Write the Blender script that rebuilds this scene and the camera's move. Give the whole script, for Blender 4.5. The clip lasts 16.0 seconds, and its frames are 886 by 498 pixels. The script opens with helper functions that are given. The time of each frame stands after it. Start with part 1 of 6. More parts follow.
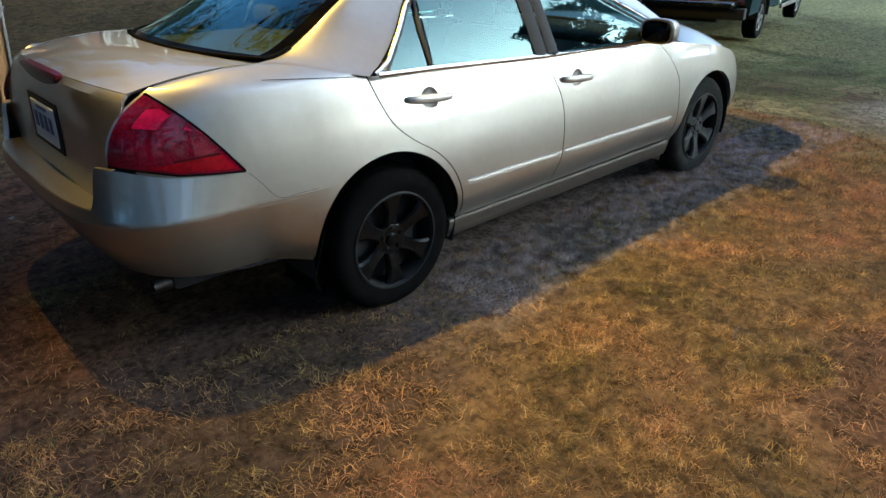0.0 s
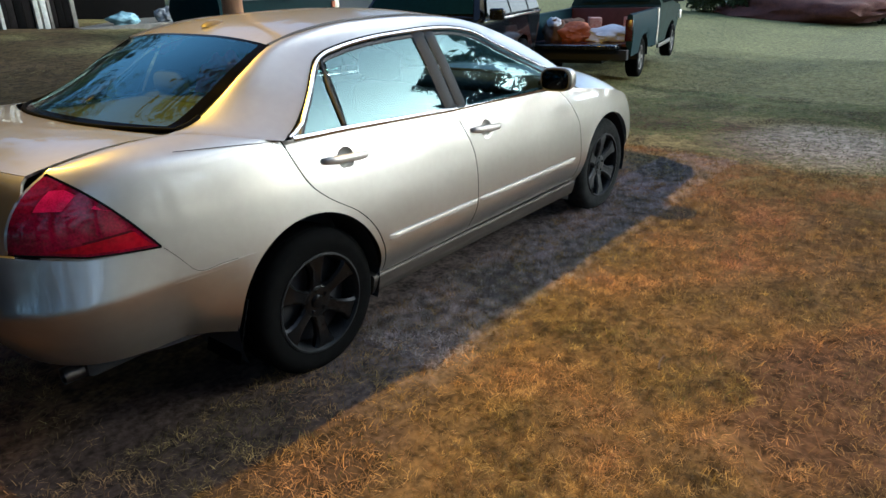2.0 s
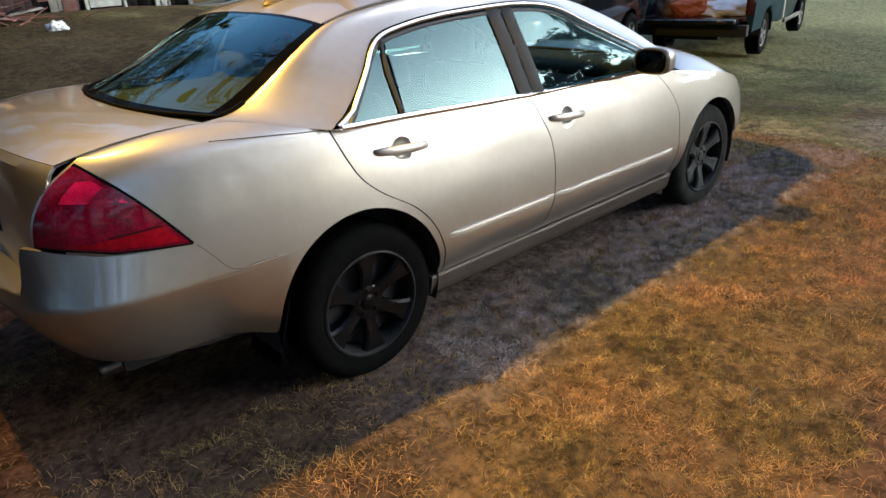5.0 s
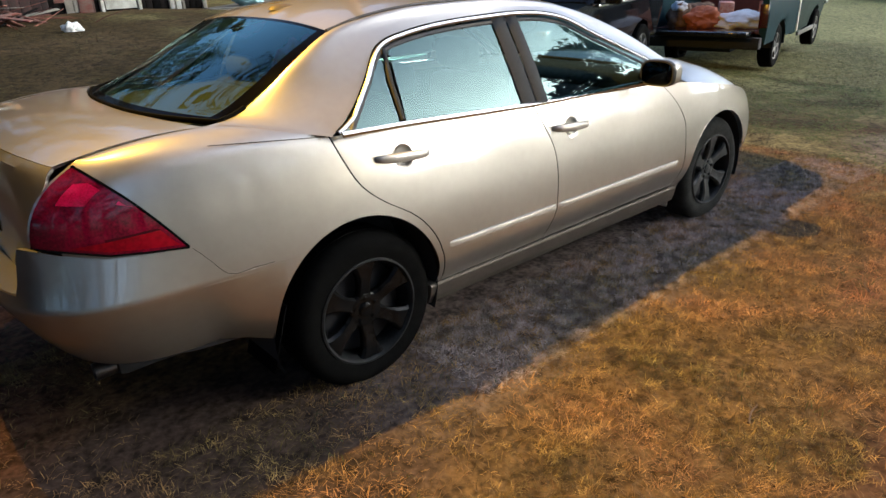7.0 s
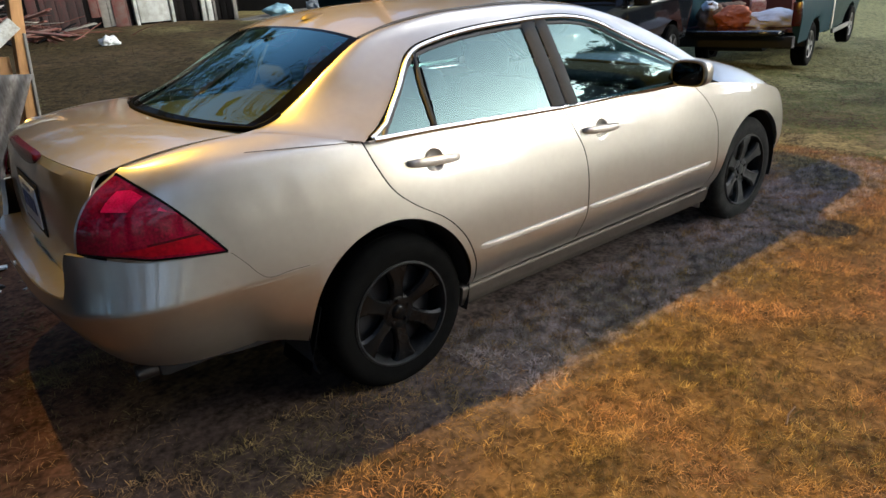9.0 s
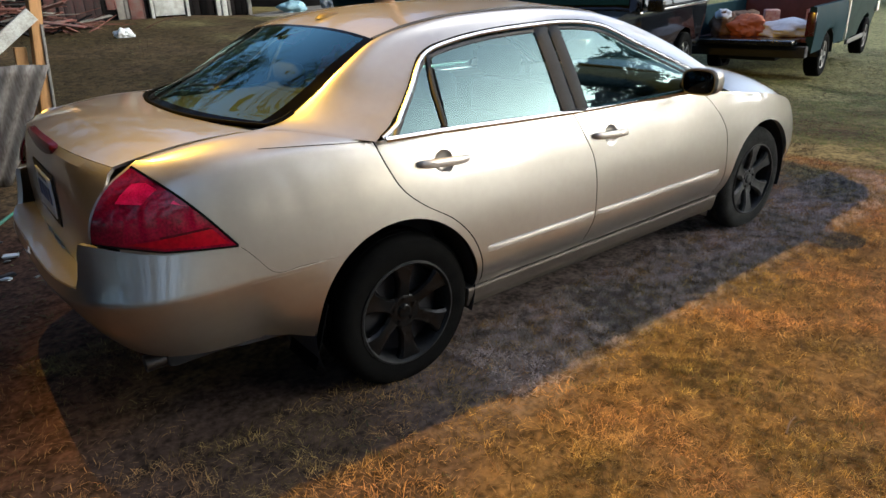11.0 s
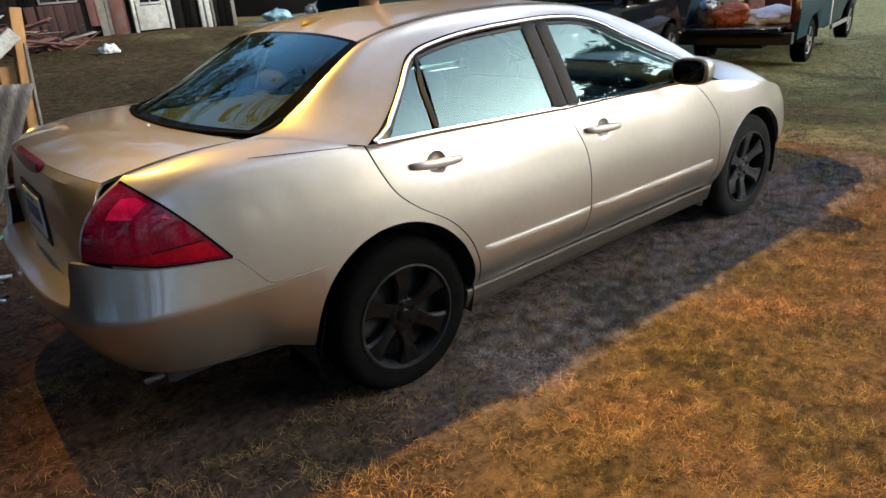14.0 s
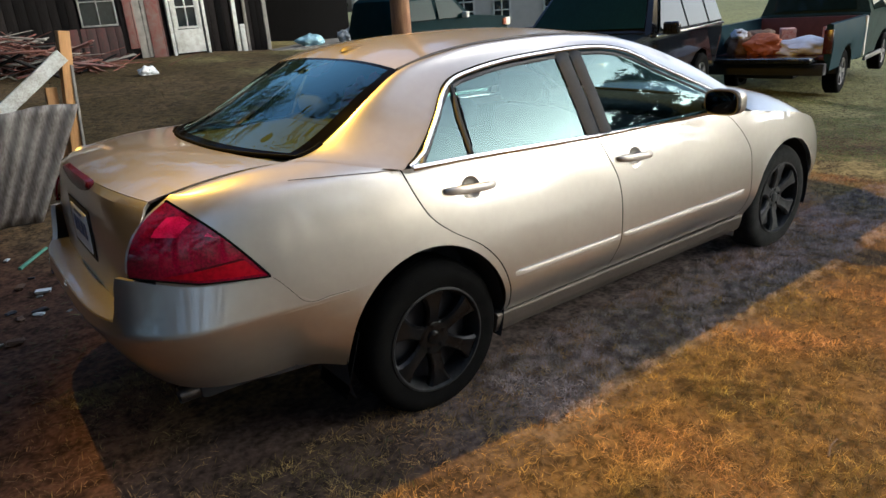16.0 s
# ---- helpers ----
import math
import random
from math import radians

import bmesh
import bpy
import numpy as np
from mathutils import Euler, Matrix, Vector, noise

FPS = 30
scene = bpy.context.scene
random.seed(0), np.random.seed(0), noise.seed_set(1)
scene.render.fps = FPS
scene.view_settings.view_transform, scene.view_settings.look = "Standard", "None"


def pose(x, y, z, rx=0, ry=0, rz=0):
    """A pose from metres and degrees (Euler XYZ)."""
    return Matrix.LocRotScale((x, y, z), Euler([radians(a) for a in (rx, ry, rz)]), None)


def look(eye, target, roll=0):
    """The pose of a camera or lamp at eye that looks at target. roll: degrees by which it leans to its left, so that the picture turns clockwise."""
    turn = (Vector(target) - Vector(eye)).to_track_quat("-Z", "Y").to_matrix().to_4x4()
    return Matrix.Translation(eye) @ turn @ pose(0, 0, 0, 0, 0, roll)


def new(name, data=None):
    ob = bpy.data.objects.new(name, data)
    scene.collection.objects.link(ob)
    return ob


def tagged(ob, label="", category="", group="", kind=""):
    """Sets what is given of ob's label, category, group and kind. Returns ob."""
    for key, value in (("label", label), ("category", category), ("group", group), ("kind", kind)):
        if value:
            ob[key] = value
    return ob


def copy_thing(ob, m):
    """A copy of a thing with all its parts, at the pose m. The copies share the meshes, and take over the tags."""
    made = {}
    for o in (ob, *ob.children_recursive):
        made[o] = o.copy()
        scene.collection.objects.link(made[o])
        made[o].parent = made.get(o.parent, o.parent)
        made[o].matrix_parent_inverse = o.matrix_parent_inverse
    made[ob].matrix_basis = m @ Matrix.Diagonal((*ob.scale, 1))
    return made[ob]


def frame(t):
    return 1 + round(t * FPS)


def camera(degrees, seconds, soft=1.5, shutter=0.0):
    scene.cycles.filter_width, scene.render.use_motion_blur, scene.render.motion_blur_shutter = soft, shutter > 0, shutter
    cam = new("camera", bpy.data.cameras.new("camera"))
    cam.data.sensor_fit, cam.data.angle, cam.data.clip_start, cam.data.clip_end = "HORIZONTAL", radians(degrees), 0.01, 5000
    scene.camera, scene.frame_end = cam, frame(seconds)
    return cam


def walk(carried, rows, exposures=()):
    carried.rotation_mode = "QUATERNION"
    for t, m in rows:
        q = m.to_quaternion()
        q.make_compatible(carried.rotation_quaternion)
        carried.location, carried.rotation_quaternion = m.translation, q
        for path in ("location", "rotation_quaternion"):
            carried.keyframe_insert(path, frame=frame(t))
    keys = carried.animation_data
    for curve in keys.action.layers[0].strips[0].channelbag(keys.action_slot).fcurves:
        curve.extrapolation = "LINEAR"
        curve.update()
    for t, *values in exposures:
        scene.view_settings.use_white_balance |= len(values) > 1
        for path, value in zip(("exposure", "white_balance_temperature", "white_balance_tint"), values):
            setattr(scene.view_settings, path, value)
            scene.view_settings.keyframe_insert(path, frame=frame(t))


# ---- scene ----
cam = camera(66.5, 16.0)
PATH = [
    (0, (-3.048, -3.036, 1.585), (-1.829, -1.706, 0.72), -0.5),
    (0.5, (-3.087, -2.969, 1.594), (-1.833, -1.672, 0.729), -1.3),
    (1, (-3.106, -2.929, 1.613), (-1.774, -1.681, 0.795), -1.2),
    (1.5, (-3.112, -2.946, 1.629), (-1.718, -1.729, 0.871), -1.4),
    (2, (-3.071, -2.981, 1.628), (-1.637, -1.805, 0.877), -2.0),
    (2.5, (-3.016, -3.039, 1.626), (-1.614, -1.832, 0.865), -2.8),
    (3, (-2.957, -3.091, 1.625), (-1.604, -1.832, 0.862), -4.0),
    (3.5, (-2.899, -3.157, 1.613), (-1.603, -1.853, 0.827), -4.2),
    (4, (-2.825, -3.072, 1.613), (-1.545, -1.777, 0.784), -5.4),
    (4.5, (-2.801, -2.925, 1.606), (-1.522, -1.633, 0.772), -2.2),
    (4.7, (-2.769, -2.903, 1.611), (-1.545, -1.541, 0.807), -3.1),
    (6.8, (-2.69, -2.921, 1.604), (-1.505, -1.522, 0.805), -2.9),
    (7, (-2.699, -2.92, 1.612), (-1.502, -1.522, 0.829), -2.2),
    (7.5, (-2.717, -2.925, 1.615), (-1.51, -1.518, 0.865), -3.3),
    (8, (-2.722, -2.936, 1.61), (-1.541, -1.522, 0.83), -3.5),
    (8.5, (-2.731, -2.935, 1.612), (-1.601, -1.484, 0.824), -3.0),
    (9, (-2.724, -2.932, 1.612), (-1.588, -1.475, 0.848), -3.7),
    (9.2, (-2.728, -2.935, 1.61), (-1.604, -1.466, 0.85), -3.6),
    (11.3, (-2.743, -2.949, 1.624), (-1.611, -1.487, 0.862), -1.9),
    (11.5, (-2.727, -2.948, 1.623), (-1.547, -1.522, 0.867), -2.2),
    (12, (-2.709, -2.938, 1.614), (-1.489, -1.555, 0.84), -2.6),
    (12.5, (-2.705, -2.935, 1.613), (-1.489, -1.548, 0.839), -2.7),
    (13, (-2.706, -2.93, 1.608), (-1.503, -1.535, 0.829), -2.7),
    (13.5, (-2.714, -2.923, 1.604), (-1.539, -1.507, 0.82), -2.7),
    (14, (-2.73, -2.926, 1.613), (-1.596, -1.463, 0.855), -4.7),
    (14.5, (-2.748, -2.938, 1.627), (-1.633, -1.432, 0.928), -6.0),
    (15, (-2.768, -2.942, 1.626), (-1.654, -1.436, 0.926), -5.4),
    (15.5, (-2.768, -2.93, 1.62), (-1.64, -1.443, 0.901), -4.6),
    (16, (-2.777, -2.931, 1.629), (-1.678, -1.408, 0.941), -4.1),
]
walk(cam, [(t, look(eye, target, roll)) for t, eye, target, roll in PATH], exposures=[(0, 1.29, 4760, -3), (1.2, 1.31, 4860, -2), (2.5, 1.33, 5060, 2), (4.7, 1.39, 5260, 5), (7, 1.38, 5500, 6), (16, 1.36, 5540, 6)])

# ---- world, lights ----
world = bpy.data.worlds.new("dusk_sky")
scene.world = world
world.use_nodes = True
wn, wl = world.node_tree.nodes, world.node_tree.links
sky = wn.new("ShaderNodeTexSky")
sky.sky_type = "NISHITA"
sky.sun_disc = False
sky.sun_elevation = radians(17.0)
sky.sun_rotation = radians(126.0)
sky.air_density, sky.dust_density, sky.ozone_density = 0.8, 6.0, 2.0
wn["Background"].inputs["Strength"].default_value = 0.16
wl.new(sky.outputs["Color"], wn["Background"].inputs["Color"])

sun = new("sun", bpy.data.lights.new("sun", "SUN"))
sun.data.energy, sun.data.angle, sun.data.color = 0.62, radians(30), (0.95, 0.97, 1.0)
sun.matrix_world = look((0, 0, 30), (-21, 17, 28.9))

LAMP = Vector((-2.25, 0.30, 4.05))
flood = new("flood_lamp_light", bpy.data.lights.new("flood_lamp_light", "SPOT"))
flood.data.energy, flood.data.color, flood.data.shadow_soft_size = 890, (1.0, 0.51, 0.045), 0.03
flood.data.spot_size, flood.data.spot_blend = radians(124), 1.0
flood.matrix_world = look(LAMP, (2.3, -1.8, 0))


# ---- materials ----
def mat(name, color, rough=0.6, metal=0.0, coat=0.0, spec=0.5, vary=0.0, scale=8.0, bump=0.0, bump_scale=60.0, second=None, detail=6.0, trans=0.0, coat_rough=0.03, rand=0.0, stretch=(1, 1, 1), bump_detail=5.0):
    """A procedural surface: a colour broken up at two scales, with fine relief."""
    m = bpy.data.materials.new(name)
    m.use_nodes = True
    n, l = m.node_tree.nodes, m.node_tree.links
    b = n["Principled BSDF"]
    b.inputs["Base Color"].default_value = (*color, 1)
    b.inputs["Roughness"].default_value = rough
    b.inputs["Metallic"].default_value = metal
    b.inputs["Coat Weight"].default_value = coat
    b.inputs["Coat Roughness"].default_value = coat_rough
    b.inputs["Specular IOR Level"].default_value = spec
    b.inputs["Transmission Weight"].default_value = trans
    co = n.new("ShaderNodeTexCoord")
    mp = n.new("ShaderNodeMapping")
    mp.inputs["Scale"].default_value = stretch
    l.new(co.outputs["Object"], mp.inputs["Vector"])
    if vary or second:
        t1, t2 = n.new("ShaderNodeTexNoise"), n.new("ShaderNodeTexNoise")
        t1.inputs["Scale"].default_value, t2.inputs["Scale"].default_value = scale, scale * 9
        t1.inputs["Detail"].default_value = t2.inputs["Detail"].default_value = detail
        add = n.new("ShaderNodeMath")
        add.operation = "ADD"
        l.new(mp.outputs["Vector"], t1.inputs["Vector"])
        l.new(mp.outputs["Vector"], t2.inputs["Vector"])
        l.new(t1.outputs["Fac"], add.inputs[0])
        l.new(t2.outputs["Fac"], add.inputs[1])
        ramp = n.new("ShaderNodeMapRange")
        ramp.inputs["From Min"].default_value, ramp.inputs["From Max"].default_value = 0.75, 1.25
        l.new(add.outputs[0], ramp.inputs["Value"])
        mix = n.new("ShaderNodeMix")
        mix.data_type = "RGBA"
        other = second or tuple(c * (1 - vary) for c in color)
        mix.inputs["A"].default_value = (*color, 1)
        mix.inputs["B"].default_value = (*other, 1)
        l.new(ramp.outputs["Result"], mix.inputs["Factor"])
        out = mix.outputs["Result"]
        if rand:
            info, hsv = n.new("ShaderNodeObjectInfo"), n.new("ShaderNodeHueSaturation")
            mr = n.new("ShaderNodeMapRange")
            mr.inputs["To Min"].default_value, mr.inputs["To Max"].default_value = 1 - rand, 1 + rand
            l.new(info.outputs["Random"], mr.inputs["Value"])
            l.new(mr.outputs["Result"], hsv.inputs["Value"])
            l.new(out, hsv.inputs["Color"])
            out = hsv.outputs["Color"]
        l.new(out, b.inputs["Base Color"])
    if bump:
        t = n.new("ShaderNodeTexNoise")
        t.inputs["Scale"].default_value, t.inputs["Detail"].default_value = bump_scale, bump_detail
        bp = n.new("ShaderNodeBump")
        bp.inputs["Strength"].default_value, bp.inputs["Distance"].default_value = bump, 0.01
        l.new(mp.outputs["Vector"], t.inputs["Vector"])
        l.new(t.outputs["Fac"], bp.inputs["Height"])
        l.new(bp.outputs["Normal"], b.inputs["Normal"])
    return m


def glass_mat(name, tint, rough=0.0, ior=2.05):
    """Thin tinted glass: a see-through sheet with a mirror gloss by Fresnel."""
    m = bpy.data.materials.new(name)
    m.use_nodes = True
    n, l = m.node_tree.nodes, m.node_tree.links
    n.remove(n["Principled BSDF"])
    fr, tr, gl, mx = (n.new("ShaderNode" + k) for k in ("Fresnel", "BsdfTransparent", "BsdfGlossy", "MixShader"))
    fr.inputs["IOR"].default_value = ior
    tr.inputs["Color"].default_value = (*tint, 1)
    gl.inputs["Roughness"].default_value = rough
    gl.inputs["Color"].default_value = (0.72, 1.0, 0.95, 1)
    l.new(fr.outputs[0], mx.inputs[0])
    l.new(tr.outputs[0], mx.inputs[1])
    l.new(gl.outputs[0], mx.inputs[2])
    l.new(mx.outputs[0], n["Material Output"].inputs["Surface"])
    return m


def flake_paint(name, color):
    """Metallic car paint: a fairly sharp and a wide flake lobe under clear coat."""
    m = mat(name, color, rough=0.31, metal=0.95, coat=1.0, vary=0.06, scale=3.0, coat_rough=0.03)
    n, l = m.node_tree.nodes, m.node_tree.links
    b = n["Principled BSDF"]
    b.inputs["Coat IOR"].default_value = 1.85
    wide = n.new("ShaderNodeBsdfAnisotropic")
    wide.inputs["Roughness"].default_value = 0.6
    l.new(b.inputs["Base Color"].links[0].from_socket, wide.inputs["Color"])
    mix = n.new("ShaderNodeMixShader")
    mix.inputs[0].default_value = 0.20
    l.new(b.outputs[0], mix.inputs[1])
    l.new(wide.outputs[0], mix.inputs[2])
    l.new(mix.outputs[0], n["Material Output"].inputs["Surface"])
    return m


PAINT = flake_paint("champagne_paint", (0.448, 0.424, 0.380))
DARKPAINT = mat("inner_black", (0.012, 0.012, 0.013), rough=0.9, vary=0.3)
TRIM = mat("black_plastic_trim", (0.02, 0.02, 0.022), rough=0.5, vary=0.3, scale=20, bump=0.05, bump_scale=400)
SEAL = mat("black_seal_rubber", (0.003, 0.003, 0.003), rough=0.8, spec=0.03, vary=0.3, scale=30)
PILLAR = mat("gloss_black_pillar", (0.028, 0.030, 0.034), rough=0.5, spec=0.1, vary=0.2, scale=12)
CHROME = mat("polished_chrome", (0.62, 0.62, 0.63), rough=0.24, metal=1.0, vary=0.08, scale=30)
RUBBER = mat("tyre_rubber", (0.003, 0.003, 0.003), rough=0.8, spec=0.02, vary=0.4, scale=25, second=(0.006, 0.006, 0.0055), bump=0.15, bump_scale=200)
STRIP = mat("rub_strip_plastic_paint", (0.36, 0.325, 0.275), rough=0.45, metal=0.45, vary=0.12, scale=12)
SILL = mat("dull_sill_paint", (0.085, 0.073, 0.06), rough=0.5, metal=0.3, spec=0.2, vary=0.2, scale=8)
HANDLE = mat("satin_handle_paint", (0.56, 0.52, 0.465), rough=0.42, metal=0.55, vary=0.08, scale=20)
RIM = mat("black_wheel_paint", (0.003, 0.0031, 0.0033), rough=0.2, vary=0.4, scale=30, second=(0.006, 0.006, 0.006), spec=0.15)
# front wheels' rubber and rim: dust plus sky light put into the colour
RUBBERSKY = mat("dusty_skylit_tyre_rubber", (0.030, 0.031, 0.028), rough=0.85, spec=0.1, vary=0.5, scale=18, second=(0.012, 0.012, 0.011), bump=0.15, bump_scale=200)
RIMSKY = mat("dusty_skylit_wheel_paint", (0.050, 0.054, 0.051), rough=0.5, vary=0.5, scale=25, spec=0.2, second=(0.014, 0.015, 0.015))
RIMLIP = mat("scuffed_rim_lip", (0.005, 0.0052, 0.0053), rough=0.45, spec=0.15, vary=0.6, scale=40, second=(0.02, 0.021, 0.021))
GLASS = glass_mat("green_tinted_glass", (0.50, 0.60, 0.58))
REARGLASS = glass_mat("rear_tinted_glass", (0.60, 0.70, 0.62), ior=2.3)
FRIT = mat("black_glass_border", (0.0015, 0.0015, 0.0018), rough=0.12, spec=0.03, vary=0.2)
RED = mat("red_lamp_plastic", (0.17, 0.0015, 0.016), rough=0.06, coat=0.0, spec=0.45, vary=0.7, scale=14, second=(0.06, 0.001, 0.007), detail=3.0)
PINK = mat("pale_red_reflector", (0.48, 0.004, 0.06), rough=0.10, coat=0.0, spec=0.35, vary=0.6, scale=25, second=(0.22, 0.002, 0.02), detail=3.0)
CABIN = mat("tan_cloth", (0.060, 0.068, 0.085), rough=0.9, vary=0.25, scale=20, bump=0.2, bump_scale=500)
SEATCLOTH = mat("grey_seat_cloth", (0.17, 0.18, 0.18), rough=0.9, vary=0.25, scale=20, bump=0.2, bump_scale=500)
CABINDARK = mat("dark_cloth", (0.04, 0.045, 0.045), rough=0.9, vary=0.3, scale=20)
STEEL = mat("worn_exhaust_steel", (0.11, 0.105, 0.10), rough=0.4, metal=1.0, vary=0.4, scale=40)
PLATE = mat("plate_white", (0.66, 0.72, 0.76), rough=0.4, vary=0.1, scale=30)
PLATEBLUE = mat("plate_print", (0.08, 0.12, 0.25), rough=0.5, vary=0.2)


# ---- mesh helpers ----
def link_mesh(name, verts, faces, materials, parent=None, label="", smooth=35, mat_index=None):
    me = bpy.data.meshes.new(name)
    me.from_pydata([tuple(map(float, v)) for v in verts], [], [tuple(int(i) for i in f) for f in faces])
    for m in materials if isinstance(materials, (list, tuple)) else [materials]:
        me.materials.append(m)
    if mat_index is not None:
        me.polygons.foreach_set("material_index", np.asarray(mat_index, dtype=np.int32))
    me.update()
    if smooth:
        me.shade_smooth()
        me.set_sharp_from_angle(angle=radians(smooth))
    ob = new(name, me)
    if parent is not None:
        ob.parent = parent
    if label:
        tagged(ob, label)
    return ob


def part(name, bm, material, parent, label="", smooth=35):
    """Links a bmesh as one mesh object under a thing or a part."""
    me = bpy.data.meshes.new(name)
    bmesh.ops.recalc_face_normals(bm, faces=bm.faces)
    bm.to_mesh(me)
    bm.free()
    me.materials.append(material)
    if smooth:
        me.shade_smooth()
        me.set_sharp_from_angle(angle=radians(smooth))
    ob = new(name, me)
    if parent is not None:
        ob.parent = parent
    if label:
        tagged(ob, label)
    return ob


def thing(name, label, category, loc=(0, 0, 0), rz=0.0, group="", kind=""):
    e = new(name)
    e.matrix_world = pose(*loc, 0, 0, rz)
    return tagged(e, label, category, group, kind)


def box(bm, lo, hi, bevel=0.0, m=None):
    """A block from corner lo to corner hi, with rounded edges."""
    lo, hi = Vector(lo), Vector(hi)
    t = Matrix.Translation((lo + hi) / 2) @ Matrix.Diagonal((*(hi - lo), 1))
    r = bmesh.ops.create_cube(bm, size=1, matrix=t)
    vs = r["verts"]
    if bevel:
        es = list({e for v in vs for e in v.link_edges})
        rb = bmesh.ops.bevel(bm, geom=es, offset=bevel, segments=2, affect="EDGES", profile=0.5)
        vs = list({v for f in rb["faces"] for v in f.verts} | {v for v in vs if v.is_valid})
    if m is not None:
        bmesh.ops.transform(bm, matrix=m, verts=vs)
    return vs


def tube(bm, pts, r, seg=8, r2=None):
    """A round bar along the points, tapering from r to r2."""
    pts = [Vector(p) for p in pts]
    rings = []
    for i, p in enumerate(pts):
        d = (pts[min(i + 1, len(pts) - 1)] - pts[max(i - 1, 0)]).normalized()
        a = d.cross(Vector((0, 0, 1)) if abs(d.z) < 0.9 else Vector((1, 0, 0))).normalized()
        b = d.cross(a)
        k = i / max(1, len(pts) - 1)
        rad = r if r2 is None else r + (r2 - r) * k
        rings.append([bm.verts.new(p + rad * (a * math.cos(2 * math.pi * j / seg) + b * math.sin(2 * math.pi * j / seg))) for j in range(seg)])
    for u, v in zip(rings, rings[1:]):
        for j in range(seg):
            bm.faces.new((u[j], u[(j + 1) % seg], v[(j + 1) % seg], v[j]))
    bm.faces.new(rings[0][::-1])
    bm.faces.new(rings[-1])


def lathe(bm, prof, seg=48, axis="y", centre=(0, 0, 0), closed=False):
    """Turns a profile of (radius, along) round an axis."""
    rings = []
    for r, a in prof:
        ring = []
        for j in range(seg):
            c, s = math.cos(2 * math.pi * j / seg), math.sin(2 * math.pi * j / seg)
            p = {"y": (r * c, a, r * s), "z": (r * c, r * s, a), "x": (a, r * c, r * s)}[axis]
            ring.append(bm.verts.new(Vector(p) + Vector(centre)))
        rings.append(ring)
    pairs = list(zip(rings, rings[1:])) + ([(rings[-1], rings[0])] if closed else [])
    for u, v in pairs:
        for j in range(seg):
            bm.faces.new((u[j], u[(j + 1) % seg], v[(j + 1) % seg], v[j]))
    return rings


def spl(xs, ys):
    """A smooth curve through the points, without overshoot at the ends."""
    xs, ys = np.asarray(xs, float), np.asarray(ys, float)
    if xs[0] > xs[-1]:
        xs, ys = xs[::-1], ys[::-1]
    d = np.diff(ys) / np.diff(xs)
    t = np.concatenate([[d[0]], (d[:-1] + d[1:]) / 2, [d[-1]]])
    t[1:-1] = np.where(d[:-1] * d[1:] <= 0, 0.5 * t[1:-1], t[1:-1])

    def f(x):
        x = np.clip(np.asarray(x, float), xs[0], xs[-1])
        i = np.clip(np.searchsorted(xs, x) - 1, 0, len(xs) - 2)
        h = xs[i + 1] - xs[i]
        s = (x - xs[i]) / h
        return (2 * s**3 - 3 * s**2 + 1) * ys[i] + (s**3 - 2 * s**2 + s) * h * t[i] + (-2 * s**3 + 3 * s**2) * ys[i + 1] + (s**3 - s**2) * h * t[i + 1]

    return f


def curve3(pts, n):
    """n places along a smooth line through the points, evenly by length."""
    p = np.asarray(pts, float)
    k = np.concatenate([[0], np.cumsum(np.linalg.norm(np.diff(p, axis=0), axis=1))])
    s = np.linspace(0, k[-1], n)
    return np.stack([spl(k, p[:, i])(s) for i in range(3)], 1)


def normals(P):
    a, b = np.gradient(P, axis=0), np.gradient(P, axis=1)
    n = np.cross(a, b)
    return n / np.maximum(np.linalg.norm(n, axis=2, keepdims=True), 1e-9)


def rim_in(P, turn, outward):
    """The patch with its border turned in by that depth, as a pressed panel's edge."""
    n = normals(P)
    if np.mean(np.einsum("ijk,k->ij", n, np.asarray(outward, float))) < 0:
        n = -n
    Q = np.pad(P, ((1, 1), (1, 1), (0, 0)), mode="edge")
    N = np.pad(n, ((1, 1), (1, 1), (0, 0)), mode="edge")
    ring = np.ones(Q.shape[:2], bool)
    ring[1:-1, 1:-1] = False
    Q[ring] -= N[ring] * turn
    return Q


def patch_mesh(P, mirror=False):
    nu, nv = P.shape[:2]
    v = P.reshape(-1, 3).copy()
    i = np.arange(nu * nv).reshape(nu, nv)
    f = np.stack([i[:-1, :-1], i[1:, :-1], i[1:, 1:], i[:-1, 1:]], -1).reshape(-1, 4)
    if mirror:
        v[:, 1] *= -1
        f = f[:, ::-1]
    return v, f


